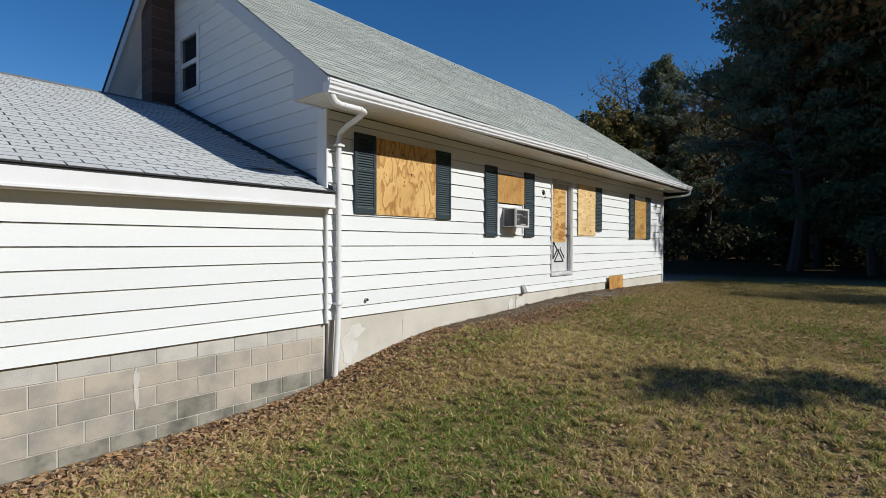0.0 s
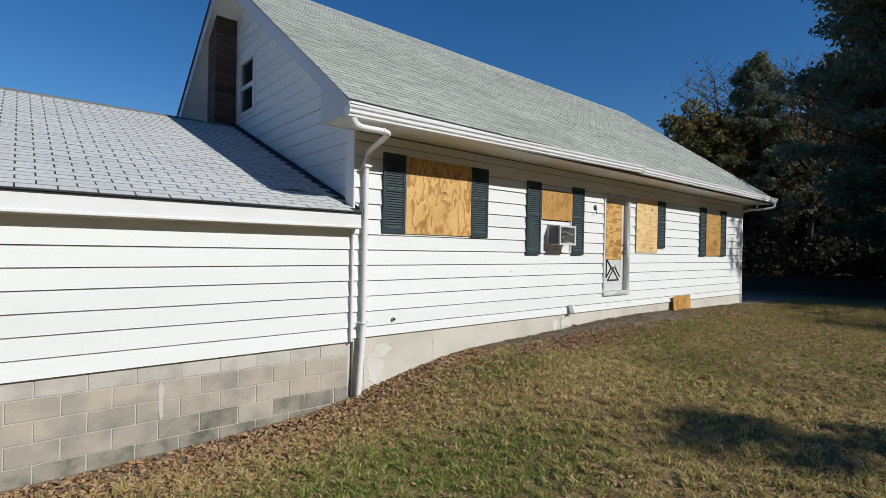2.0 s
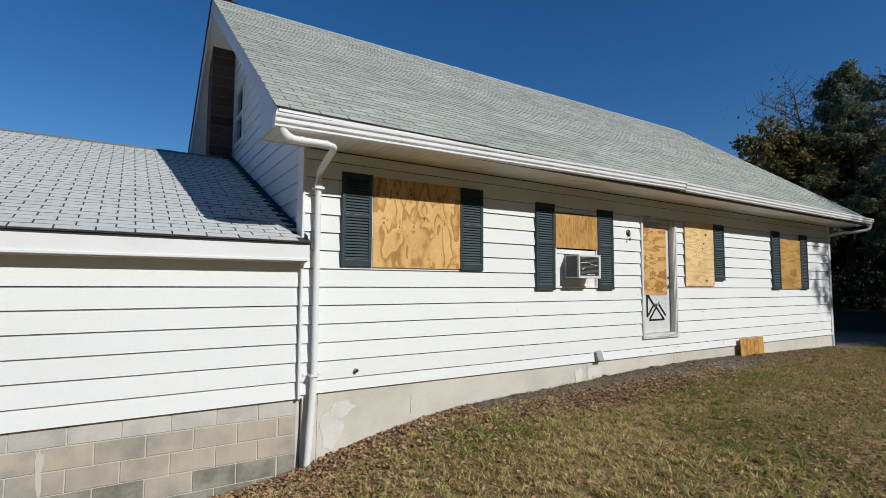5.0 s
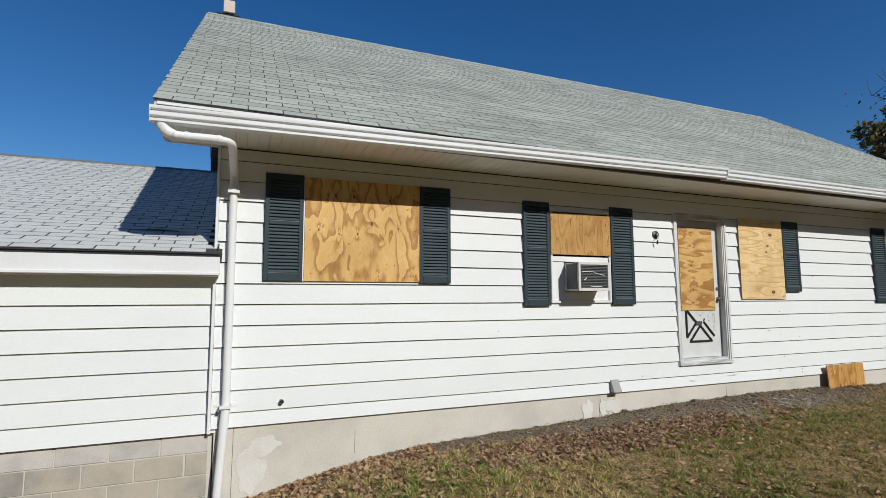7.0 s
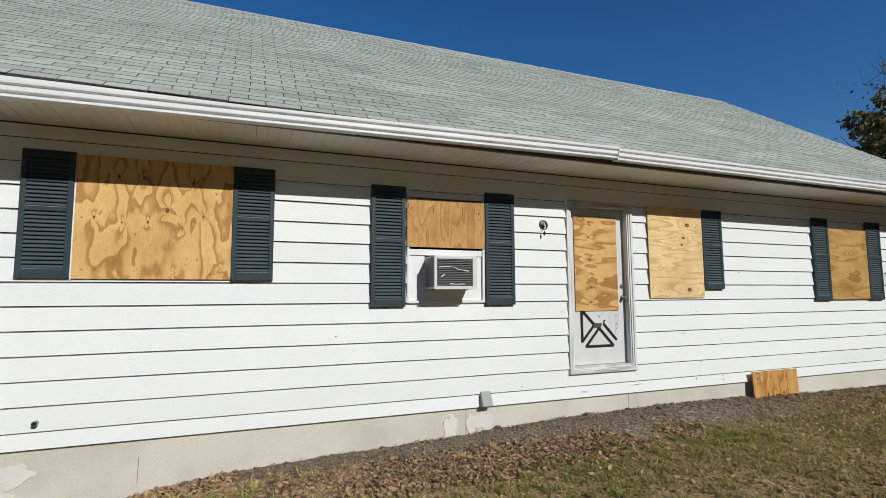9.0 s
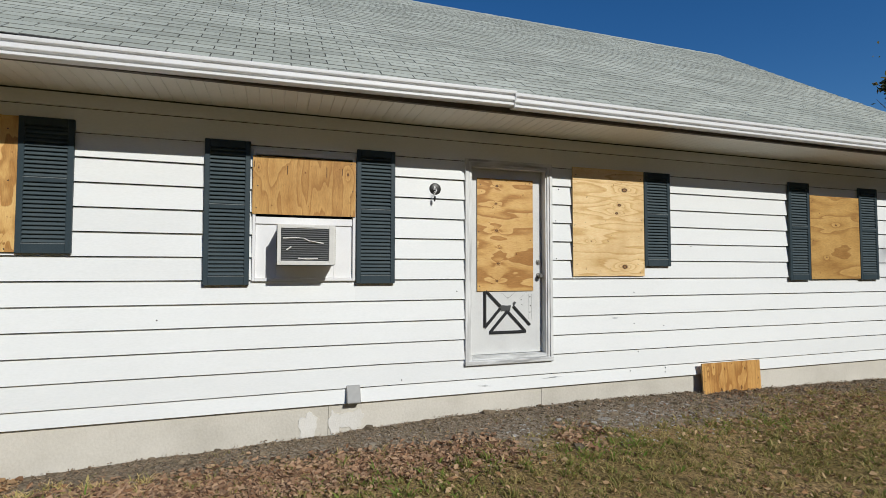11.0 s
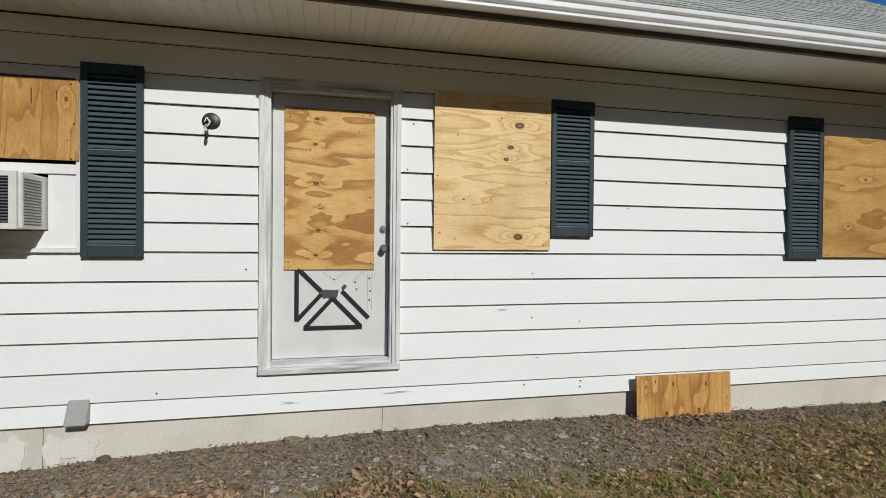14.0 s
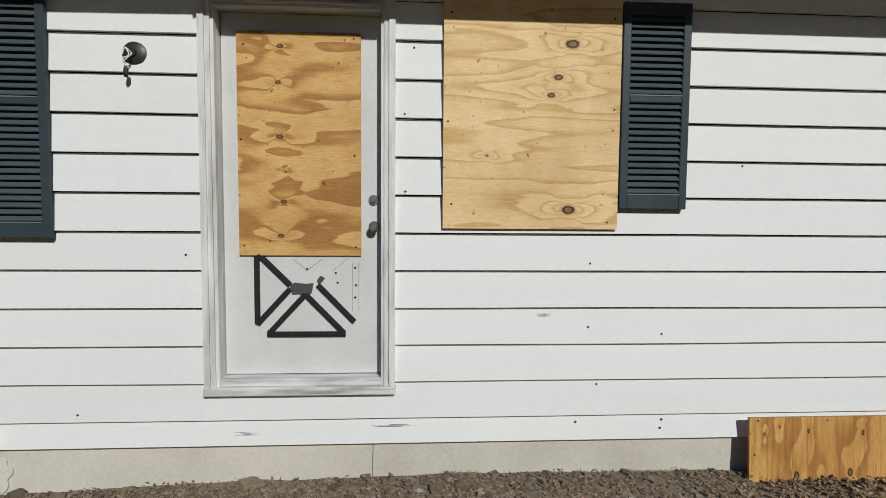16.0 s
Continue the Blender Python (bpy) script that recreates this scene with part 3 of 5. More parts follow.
# eave soffit of narrow ribbed panels
bm = bmesh.new()
prism(bm, [(-0.01, 3.288), (0.60, 3.288), (0.60, 3.303), (-0.01, 3.303)], Y0 + 0.03, Y1 - 0.03)
soffit = solid("soffit", bm, M_SOFFIT, "off-white ribbed vinyl soffit under the eave", "soffit")
bm = bmesh.new()
prism(bm, [(0.0, 3.273), (0.004, 3.268), (0.0985, 3.268), (0.1022, 3.273), (0.1022, 3.2875), (0.0, 3.2875)], -0.012, 0.60, "x")
panel_me = mesh_of("soffit_panel", bm, M_SOFFIT)
y = Y0 + 0.03
while y < Y1 - 0.1:
    piece("soffit_panel", panel_me, soffit, (0, y, 0))
    y += 0.103


def gutter(y0, y1, z_a, z_b):
    """One length of gutter; z_a and z_b are the heights of its rim at its two ends."""
    g = thing("rain_gutter", (0.64, y0, z_a - 0.12), "white metal rain gutter along the eave", "gutter", "gutters along the eave")

    def tilt(bm):
        for v in bm.verts:
            v.co.z += z_a - 3.455 + (z_b - z_a) * (v.co.y - y0) / (y1 - y0)
        return bm
    bm = bmesh.new()
    o = [(0.642, 3.455), (0.642, 3.328), (0.735, 3.322), (0.741, 3.327), (0.741, 3.343), (0.724, 3.354), (0.726, 3.361), (0.752, 3.368), (0.755, 3.374), (0.755, 3.404), (0.738, 3.413), (0.738, 3.420), (0.764, 3.426), (0.766, 3.432), (0.766, 3.454), (0.752, 3.454), (0.728, 3.43), (0.71, 3.336), (0.652, 3.338), (0.652, 3.455)]
    prism(bm, o, y0, y1)
    smooth(bm, 25)
    part("channel", tilt(bm), M_TRIM, g)
    for ye in (y0, y1):
        bm = bmesh.new()
        prism(bm, [(0.642, 3.45), (0.642, 3.326), (0.737, 3.32), (0.743, 3.345), (0.757, 3.37), (0.768, 3.42), (0.768, 3.455)], ye - 0.004, ye + 0.002)
        part("end_cap", tilt(bm), M_TRIM, g)
    # A dark sheet in the channel draws the shade below the shingles.
    bm = bmesh.new()
    bx(bm, 0.653, 0.727, y0 + 0.02, y1 - 0.02, 3.425, 3.429)
    part("leaf_guard", tilt(bm), M_FELT, g, "dark sheet drawn as the shade inside the gutter")
    return g


gutter(-0.56, 6.19, 3.350, 3.447)
gutter(6.18, 14.36, 3.428, 3.432)

# ---- boards over the openings ----


def board(name, y0, y1, z0, z1, x, mat, label, t=0.014, lean=0.0):
    bm = bmesh.new()
    bx(bm, 0, t, 0, y1 - y0, 0, z1 - z0)
    soften(bm, 0.0015)
    ob = thing(name, (x, y0, z0), label, "plywood board", "plywood boards on the openings")
    sheet = new("sheet", mesh_of("sheet", bm, [mat, M_PLY_EDGE]))
    for p in sheet.data.polygons:
        if abs(p.normal.x) < 0.7:
            p.material_index = 1
    sheet.parent = ob
    ob.rotation_euler = (0, radians(lean), 0)
    return ob


board("window_board", 0.80, 2.08, 1.91, 3.015, 0.017, M_PLY_1, "bold-grained golden plywood sheet screwed over the wide window")
board("window_board", 3.86, 4.805, 2.285, 2.825, 0.017, M_PLY_2, "golden plywood strip above the window air conditioner")
board("door_board", 6.13, 6.805, 1.54, 2.77, -0.083, M_PLY_DOOR, "knotty plywood sheet over the door's window")
board("window_board", 7.26, 8.24, 1.70, 2.945, 0.017, M_PLY_3, "pale horizontal-grained plywood sheet over a window")
board("window_board", 11.02, 12.01, 1.65, 2.80, 0.017, M_PLY_4, "golden plywood sheet over the far window")
board("vent_board", 9.03, 9.97, 0.20, 0.625, 0.085, M_PLY_VENT, "small weathered plywood sheet standing against the foundation", 0.016, -3)


# ---- shutters ----
def shutter(h):
    w = 0.385
    s = thing("shutter", (0, 0, 0), "dark blue-black louvred shutter fixed beside a boarded window", "shutter", "shutters beside the windows")
    bm = bmesh.new()
    for a in (0.0, w - 0.045):
        bx(bm, 0.0, 0.030, a, a + 0.045, 0, h)
    mid = h * 0.54
    for z0, z1 in ((0, 0.085), (mid - 0.022, mid + 0.022), (h - 0.07, h)):
        bx(bm, 0.0, 0.0295, 0.044, w - 0.044, z0, z1)
    part("shutter_frame", bm, M_SHUTTER, s, "", 0.004)
    bm = bmesh.new()
    bx(bm, 0.0, 0.008, 0.03, w - 0.03, 0.04, h - 0.04)
    part("backing", bm, M_SHUTTER, s)
    bm = bmesh.new()
    prism(bm, [(0.006, 0.010), (0.010, 0.014), (0.0285, -0.009), (0.027, -0.014), (0.023, -0.013)], 0.04, w - 0.04)
    me = mesh_of("slat", bm, M_SLAT)
    # Thin pale strips stand in for the highlights on the rails' bevelled edges.
    bm = bmesh.new()
    bx(bm, 0.0296, 0.0325, 0.042, w - 0.042, -0.0035, 0.0035)
    worn = mesh_of("worn_edge", bm, M_EDGE_LIGHT, 0.001)
    for z in (0.081, mid + 0.017):
        piece("worn_edge", worn, s, (0, 0, z))
    for z0, z1 in ((0.085, mid - 0.022), (mid + 0.022, h - 0.07)):
        k = int(round((z1 - z0) / 0.036))
        for i in range(k):
            piece("slat", me, s, (0, 0, z0 + (i + 0.5) * (z1 - z0) / k))
    return s


PLACES = [(1.12, 0.40, 1.91), (1.12, 2.08, 1.90), (1.32, 3.455, 1.63), (1.32, 4.815, 1.635), (1.13, 8.245, 1.815), (1.325, 10.62, 1.635), (1.315, 12.0, 1.635)]
made = {}
for h, y, z in PLACES:
    if h in made:
        copy_thing(made[h], pose(0.010, y, z))
    else:
        made[h] = shutter(h)
        made[h].location = (0.010, y, z)


# ---- lap siding ----
LINES = [BOT] + [0.63 + COURSE * i for i in range(13)]


def plank(y0, y1, a, c, z0, z1, dx):
    """One lap board of the course from a to c, cut to z0..z1; it faces +x."""
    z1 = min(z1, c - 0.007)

    def fx(z):
        return 0.012 - 0.023 * (z - a) / (c - a)
    bm = bmesh.new()
    k = max(1, int((y1 - y0) / 0.45))
    rings = []
    for i in range(k + 1):
        y = y0 + (y1 - y0) * i / k
        dz = 0.0030 * noise.noise((y * 1.1, a * 9, 1)) if z0 > BOT + 0.01 and z0 == a else 0.0
        sx = dx + 0.0014 * noise.noise((y * 0.9, a * 5, 8))
        rings.append([bm.verts.new(p) for p in ((dx - 0.0158, y, z0 + dz), (sx + fx(z0), y, z0 + dz), (sx + fx(z1), y, z1), (dx - 0.0158, y, z1))])
    for p, q in zip(rings, rings[1:]):
        for i in range(4):
            bm.faces.new((p[i], p[(i + 1) % 4], q[(i + 1) % 4], q[i]))
    bm.faces.new(rings[0][::-1])
    bm.faces.new(rings[-1])
    return bm


def lay_siding(parent, y0, y1, lines, holes, dx=0.0):
    for a, c in zip(lines, lines[1:]):
        cuts = {y0, y1}
        for h in holes:
            if h[2] < c and h[3] > a:
                cuts |= {h[0], h[1]}
        cuts = sorted(k for k in cuts if y0 <= k <= y1)
        for p, q in zip(cuts, cuts[1:]):
            spans = [(a, c)]
            for h in holes:
                if h[0] <= p + 1e-4 and h[1] >= q - 1e-4 and h[2] < c and h[3] > a:
                    spans = [s for u, w in spans for s in ((u, min(w, h[2])), (max(u, h[3]), w)) if s[1] - s[0] > 0.004]
            for u, w in spans:
                part("siding_plank", plank(p, q, a, c, u, w, dx), M_SIDING, parent)


lay_siding(wall_front, -0.030, FAR - 0.072, LINES + [3.261], HOLES)
lay_siding(wall_wing, GEND, -0.062, [0.44] + LINES[1:7] + [1.955], [], -0.04)


def gable_siding():
    lines = [1.89 + COURSE * i for i in range(25)]

    def lim(z):
        return (min(-0.012, -4.36 + (6.80 - z) / SLOPE_H), max(BACK, -4.36 - (6.80 - z) / SLOPE_H))
    for a, c in zip(lines, lines[1:]):
        c = min(c, 6.76)
        if a > 6.7:
            break
        c -= 0.002
        (r0, l0), (r1, l1) = lim(a), lim(c)
        runs = [(l0, l1, r0, r1, a, c)]
        if a < GW[3] + 0.07 and c > GW[2] - 0.07:
            runs = [(l0, l1, GW[0] - 0.07, GW[0] - 0.07, a, c), (GW[1] + 0.07, GW[1] + 0.07, r0, r1, a, c)]
            wl, wr = GW[0] - 0.07, GW[1] + 0.07
            if a < GW[2] - 0.075:
                runs.append((wl, wl, wr, wr, a, GW[2] - 0.07))
            if c > GW[3] + 0.075:
                runs.append((wl, wl, wr, wr, GW[3] + 0.07, c))
        for la, lc, ra, rc, z0, z1 in runs:
            bm = bmesh.new()
            lo = [bm.verts.new(p) for p in ((la, -0.011, z0), (ra, -0.011, z0), (rc, 0.011, z1), (lc, 0.011, z1))]
            hi = [bm.verts.new(p) for p in ((la, 0.0158, z0), (ra, 0.0158, z0), (rc, 0.0158, z1), (lc, 0.0158, z1))]
            bm.faces.new(lo)
            bm.faces.new(hi[::-1])
            for i in range(4):
                bm.faces.new((lo[i], hi[i], hi[(i + 1) % 4], lo[(i + 1) % 4]))
            part("siding_plank", bm, M_SIDING, wall_south)


gable_siding()

# small nail holes in the boards of the front wall
bm = bmesh.new()
disc(bm, (0, 0, 0), 0.0065, 0.003, "x", 8)
nail_me = mesh_of("nail_hole", bm, M_BLACK)
for y, z in ((8.10, 1.506), (8.10, 1.14), (8.53, 1.10), (8.16, 0.805), (8.04, 0.587), (8.55, 0.593), (8.54, 0.545), (8.98, 2.066), (9.55, 0.83), (5.87, 1.546), (5.28, 0.67), (7.05, 2.32), (7.055, 1.90), (7.10, 2.68), (3.1, 1.33)):
    k = next(a for a in reversed(LINES) if a <= z)
    piece("nail_hole", nail_me, wall_front, (0.012 - 0.023 * (z - k) / COURSE - 0.001, y, z))

# grey scuffs on the boards round the door
M_SCUFF = mottled("grey scuffed paint", (0.52, 0.53, 0.53), (0.40, 0.41, 0.41), 18, 90, 0.7, 0.6)


def scuff(y0, y1, z, rows, seed):
    r = random.Random(seed)
    bm = bmesh.new()
    k = next(a for a in reversed(LINES) if a <= z)
    top = next((a for a in LINES if a > z), 3.261)
    for i in range(rows):
        zi = z + 0.0052 * i
        x = 0.012 - 0.023 * (zi - k) / (top - k)
        for _ in range(2):
            a = r.uniform(y0, y0 + 0.5 * (y1 - y0))
            c = min(y1, a + r.uniform(0.3, 0.6) * (y1 - y0))
            bx(bm, x - 0.001, x + 0.0018, a, c, zi, zi + r.uniform(0.0012, 0.0028))
    return part("scuff", bm, M_SCUFF, wall_front, "grey scuff on the white paint")


scuff(6.86, 7.16, 0.575, 3, 1)
scuff(6.11, 6.25, 0.54, 4, 2)
scuff(7.80, 7.90, 1.20, 4, 3)

# ---- gable window ----
gw = thing("window_gable", (-4.3, 0.0, 4.34), "white double-hung gable window with dark panes", "window", "", "structure")
bm = bmesh.new()
for x0, x1, z0, z1 in ((GW[0] - 0.07, GW[0] + 0.03, GW[2] - 0.07, GW[3] + 0.07), (GW[1] - 0.03, GW[1] + 0.07, GW[2] - 0.07, GW[3] + 0.07), (GW[0], GW[1], GW[3] - 0.03, GW[3] + 0.07), (GW[0], GW[1], GW[2] - 0.07, GW[2] + 0.03)):
    bx(bm, x0, x1, -0.022, 0.05, z0, z1)
part("window_frame", bm, M_TRIM, gw, "", 0.003)
bm = bmesh.new()
bx(bm, GW[0] + 0.03, GW[1] - 0.03, -0.005, 0.05, 4.83, 4.91)
part("meeting_rail", bm, M_TRIM, gw, "", 0.003)
for z0, z1 in ((GW[2] + 0.03, 4.83), (4.91, GW[3] - 0.03)):
    bm = bmesh.new()
    bx(bm, GW[0] + 0.03, GW[1] - 0.03, 0.028, 0.034, z0, z1)
    part("pane", bm, M_GLASS, gw, "dark glass pane")

# ---- chimney ----
ch = thing("chimney", (-5.22, -0.22, 2.9), "brown block chimney on the gable with a pale clay flue", "chimney")
bm = bmesh.new()
bx(bm, -5.483, -4.960, -0.410, -0.010, 2.6, 7.36)
part("mortar_core", bm, mottled("grey-brown mortar", (0.22, 0.19, 0.17), (0.15, 0.13, 0.12)), ch)
bm = bmesh.new()
bx(bm, -0.2685, 0.2685, -0.2055, 0.2055, 0, 0.190)
chim_me = mesh_of("brick", bm, M_BRICK, 0.006)
for i in range(23):
    piece("brick", chim_me, ch, (-5.2215, -0.2125, 2.6 + 0.2 * i))
bm = bmesh.new()
bx(bm, -5.495, -4.945, -0.425, 0.0, 7.36, 7.395)
part("cap", bm, M_FELT, ch, "dark mortar cap", 0.008)
bm = bmesh.new()
prism(bm, [(-5.10, -0.31), (-4.90, -0.31), (-4.90, -0.10), (-5.10, -0.10)], 7.395, 7.65, "z")
part("flue", bm, mottled("pale clay flue", (0.70, 0.58, 0.47), (0.55, 0.44, 0.35), 8, 60), ch, "pale clay flue liner", 0.012)

# ---- downspouts ----
ds = thing("downspout", (0.08, 0.1, -0.33), "white metal downspout with elbows at the house corner", "downspout", "downspouts")


def curve_pts(ctrl, n=5):
    """A rounded path through control points."""
    out = []
    ctrl = [Vector(p) for p in ctrl]
    for i in range(len(ctrl) - 1):
        p0, p1, p2, p3 = ctrl[max(i - 1, 0)], ctrl[i], ctrl[i + 1], ctrl[min(i + 2, len(ctrl) - 1)]
        for k in range(n):
            t = k / n
            out.append(0.5 * ((2 * p1) + (p2 - p0) * t + (2 * p0 - 5 * p1 + 4 * p2 - p3) * t * t + (3 * p1 - p0 - 3 * p2 + p3) * t ** 3))
    out.append(ctrl[-1])
    return out


bm = bmesh.new()
tube(bm, curve_pts([(0.695, -0.475, 3.25), (0.693, -0.472, 3.20), (0.68, -0.42, 3.145), (0.67, -0.32, 3.13), (0.66, -0.12, 3.135), (0.65, 0.0, 3.135)]), 0.046, 12, 0.85)
smooth(bm)
part("upper_elbow", bm, M_TRIM, ds)
bm = bmesh.new()
tube(bm, curve_pts([(0.652, -0.03, 3.135), (0.63, 0.055, 3.13), (0.54, 0.085, 3.105), (0.20, 0.095, 3.00), (0.10, 0.10, 2.93), (0.075, 0.10, 2.80)]), 0.039, 12, 0.85)
smooth(bm)
part("offset_elbow", bm, M_TRIM, ds)
for pts in (((0.668, -0.30, 3.131), (0.667, -0.27, 3.131)), ((0.655, -0.04, 3.135), (0.654, -0.015, 3.135)), ((0.079, 0.10, 2.845), (0.074, 0.10, 2.80))):
    bm = bmesh.new()
    tube(bm, pts, 0.051, 12, 0.86)
    smooth(bm)
    part("collar", bm, M_TRIM, ds)
bm = bmesh.new()
tube(bm, [(0.070, 0.10, 2.83), (0.070, 0.10, 2.79), (0.070, 0.10, 0.75), (0.075, 0.098, 0.68), (0.062, 0.035, -0.38)], [0.037, 0.037, 0.037, 0.040, 0.040], 12, 0.85)
smooth(bm)
part("pipe", bm, M_TRIM, ds)
for z in (0.70, 2.79):
    bm = bmesh.new()
    bx(bm, 0.0, 0.012, -0.01, 0.21, z - 0.014, z + 0.014)
    bx(bm, 0.012, 0.125, 0.046, 0.052, z - 0.014, z + 0.014)
    bx(bm, 0.012, 0.125, 0.148, 0.154, z - 0.014, z + 0.014)
    bx(bm, 0.118, 0.125, 0.052, 0.148, z - 0.014, z + 0.014)
    part("strap", bm, M_TRIM, ds)
ds2 = thing("downspout", (0.3, 14.1, 3.1), "white downspout elbow at the gutter's far end", "downspout", "downspouts")
bm = bmesh.new()
tube(bm, curve_pts([(0.70, 14.28, 3.31), (0.69, 14.27, 3.20), (0.58, 14.18, 3.13), (0.20, 13.88, 3.08), (0.0, 13.78, 3.02), (-0.03, 13.77, 2.9)]), 0.042, 10, 0.85)
tube(bm, [(-0.03, 13.77, 2.92), (-0.03, 13.77, 0.15)], 0.04, 10, 0.85)
smooth(bm)
part("pipe", bm, M_TRIM, ds2)

# ---- door ----
door = thing("door_1", (0, 6.48, 0.77), "pale grey door with black cross moulding and boarded window", "door", "", "structure")
Y_A, Y_B, Z_A, Z_B = DOOR
bm = bmesh.new()


def casing(bm, head, y0, y1, z0, z1):
    """Stepped moulding round an opening, on three sides."""
    for x0, x1, w0, w1 in ((-0.15, 0.026, 0.0, 0.034), (-0.15, 0.016, 0.034, 0.060), (-0.15, 0.004, 0.060, 0.078)):
        bx(bm, x0, x1, y0 + w0, y0 + w1, z0, z1 - w0)
        bx(bm, x0, x1, y1 - w1, y1 - w0, z0, z1 - w0)
        bx(head, x0, x1 - 0.0005, y0 + w1, y1 - w1, z1 - w1, z1 - w0)


head = bmesh.new()
casing(bm, head, Y_A, Y_B, Z_A + 0.045, Z_B)
part("door_head", head, M_SILL, door, "weathered pale head casing")
part("door_frame", bm, M_OLDTRIM, door, "weathered chipped pale frame")
bm = bmesh.new()
bx(bm, -0.12, 0.034, Y_A - 0.004, Y_B + 0.004, Z_A, Z_A + 0.045)
bx(bm, -0.14, 0.004, Y_A + 0.078, Y_B - 0.078, Z_A + 0.0455, Z_A + 0.085)
part("door_sill", bm, M_SILL, door, "worn grey sill", 0.004)
bm = bmesh.new()
bx(bm, -0.095, -0.050, Y_A + 0.082, Y_B - 0.082, Z_A + 0.09, Z_B - 0.082)
leaf = part("door_leaf", bm, M_DOOR, door, "pale grey painted leaf", 0.003)


def bar(bm, p, q, w, x0, x1):
    """A flat bar from p to q in the wall's plane."""
    p, q = Vector(p), Vector(q)
    d = (q - p).normalized() * w / 2
    s = Vector((-d.y, d.x))
    prism(bm, [tuple(p - s), tuple(q - s), tuple(q + s), tuple(p + s)], x0, x1, "x")


for k, (p, q) in enumerate((((6.222, 1.535), (6.222, 1.150)), ((6.232, 1.545), (6.405, 1.372)), ((6.222, 1.150), (6.405, 1.350)), ((6.275, 1.090), (6.715, 1.090)), ((6.285, 1.096), (6.490, 1.318)), ((6.705, 1.096), (6.490, 1.318)), ((6.560, 1.372), (6.765, 1.160)))):
    bm = bmesh.new()
    bar(bm, p, q, 0.030, -0.0495 - 0.0004 * k, -0.038 - 0.0004 * k)
    bar(bm, p, q, 0.014, -0.0382 - 0.0004 * k, -0.034 - 0.0004 * k)
    part("moulding", bm, M_BLACK, leaf, "black painted moulding strip")
bm = bmesh.new()
prism(bm, [(6.40, 1.372), (6.43, 1.385), (6.49, 1.378), (6.535, 1.382), (6.525, 1.325), (6.49, 1.30), (6.45, 1.318), (6.415, 1.315)], -0.0498, -0.0475, "x")
prism(bm, [(6.555, 1.40), (6.575, 1.425), (6.60, 1.41), (6.58, 1.385), (6.56, 1.375)], -0.0498, -0.0470, "x")
part("bare_patch", bm, plain("dark bared panel", (0.07, 0.072, 0.072), 0.7), leaf, "dark patch left by a lost moulding")
bm = bmesh.new()
for p, q in (((6.42, 1.52), (6.50, 1.455)), ((6.50, 1.455), (6.585, 1.52)), ((6.64, 1.45), (6.73, 1.525)), ((6.755, 1.22), (6.755, 1.50)), ((6.79, 1.22), (6.79, 1.50))):
    bar(bm, p, q, 0.003, -0.0499, -0.0488)
part("moulding_ghost", bm, M_GREYBOX, leaf, "faint outlines of lost mouldings")
for y, z in ((6.66, 1.44), (6.67, 1.385), (6.77, 1.47), (6.775, 1.37), (6.77, 1.30), (6.50, 1.462)):
    piece("nail_hole", nail_me, leaf, (-0.050, y, z))
bm = bmesh.new()
disc(bm, (-0.050, 6.875, 1.855), 0.030, 0.012, "x", 20, 0.026)
disc(bm, (-0.038, 6.875, 1.855), 0.016, 0.010, "x", 16, 0.014)
smooth(bm)
part("deadbolt", bm, M_STEEL, leaf, "tarnished deadbolt")
bm = bmesh.new()
disc(bm, (-0.050, 6.878, 1.705), 0.032, 0.008, "x", 20, 0.030)
disc(bm, (-0.042, 6.878, 1.705), 0.012, 0.030, "x", 12)
for x0, r0, x1, r1 in ((-0.016, 0.014, -0.006, 0.026), (-0.006, 0.026, 0.010, 0.027), (0.010, 0.027, 0.020, 0.018)):
    disc(bm, (x0, 6.878, 1.705), r0, x1 - x0, "x", 20, r1)
smooth(bm)
part("door_knob", bm, M_STEEL, leaf, "tarnished round knob")

leaf.location.x = -0.034

# ---- window with the air conditioner ----
w2 = thing("window_2", (0, 4.33, 1.66), "white window with filler panels round the air conditioner", "window", "", "structure")
bm = bmesh.new()
for x1, y0, y1, z0, z1 in ((0.020, 3.862, 3.888, 1.662, 2.888), (0.020, 4.782, 4.808, 1.662, 2.888), (0.012, 3.888, 4.782, 2.845, 2.888), (0.022, 3.888, 4.782, 1.662, 1.69)):
    bx(bm, -0.10, x1, y0, y1, z0, z1)
part("window_frame", bm, M_TRIM, w2, "", 0.003)
bm = bmesh.new()
bx(bm, -0.05, 0.002, 3.889, 4.781, 2.195, 2.262)
part("sash_rail", bm, M_TRIM, w2, "", 0.003)
bm = bmesh.new()
bx(bm, -0.05, -0.042, 3.889, 4.781, 2.262, 2.845)
part("pane", bm, M_GLASS, w2, "dark glass pane behind the board")
for y0, y1 in ((3.889, 4.075), (4.603, 4.781)):
    bm = bmesh.new()
    bx(bm, -0.05, -0.012, y0, y1, 1.691, 2.194)
    part("filler_panel", bm, M_TRIM, w2, "white filler panel", 0.002)
bm = bmesh.new()
bx(bm, -0.05, -0.013, 4.0755, 4.6025, 1.691, 1.808)
part("filler_panel", bm, M_TRIM, w2, "white filler panel", 0.002)
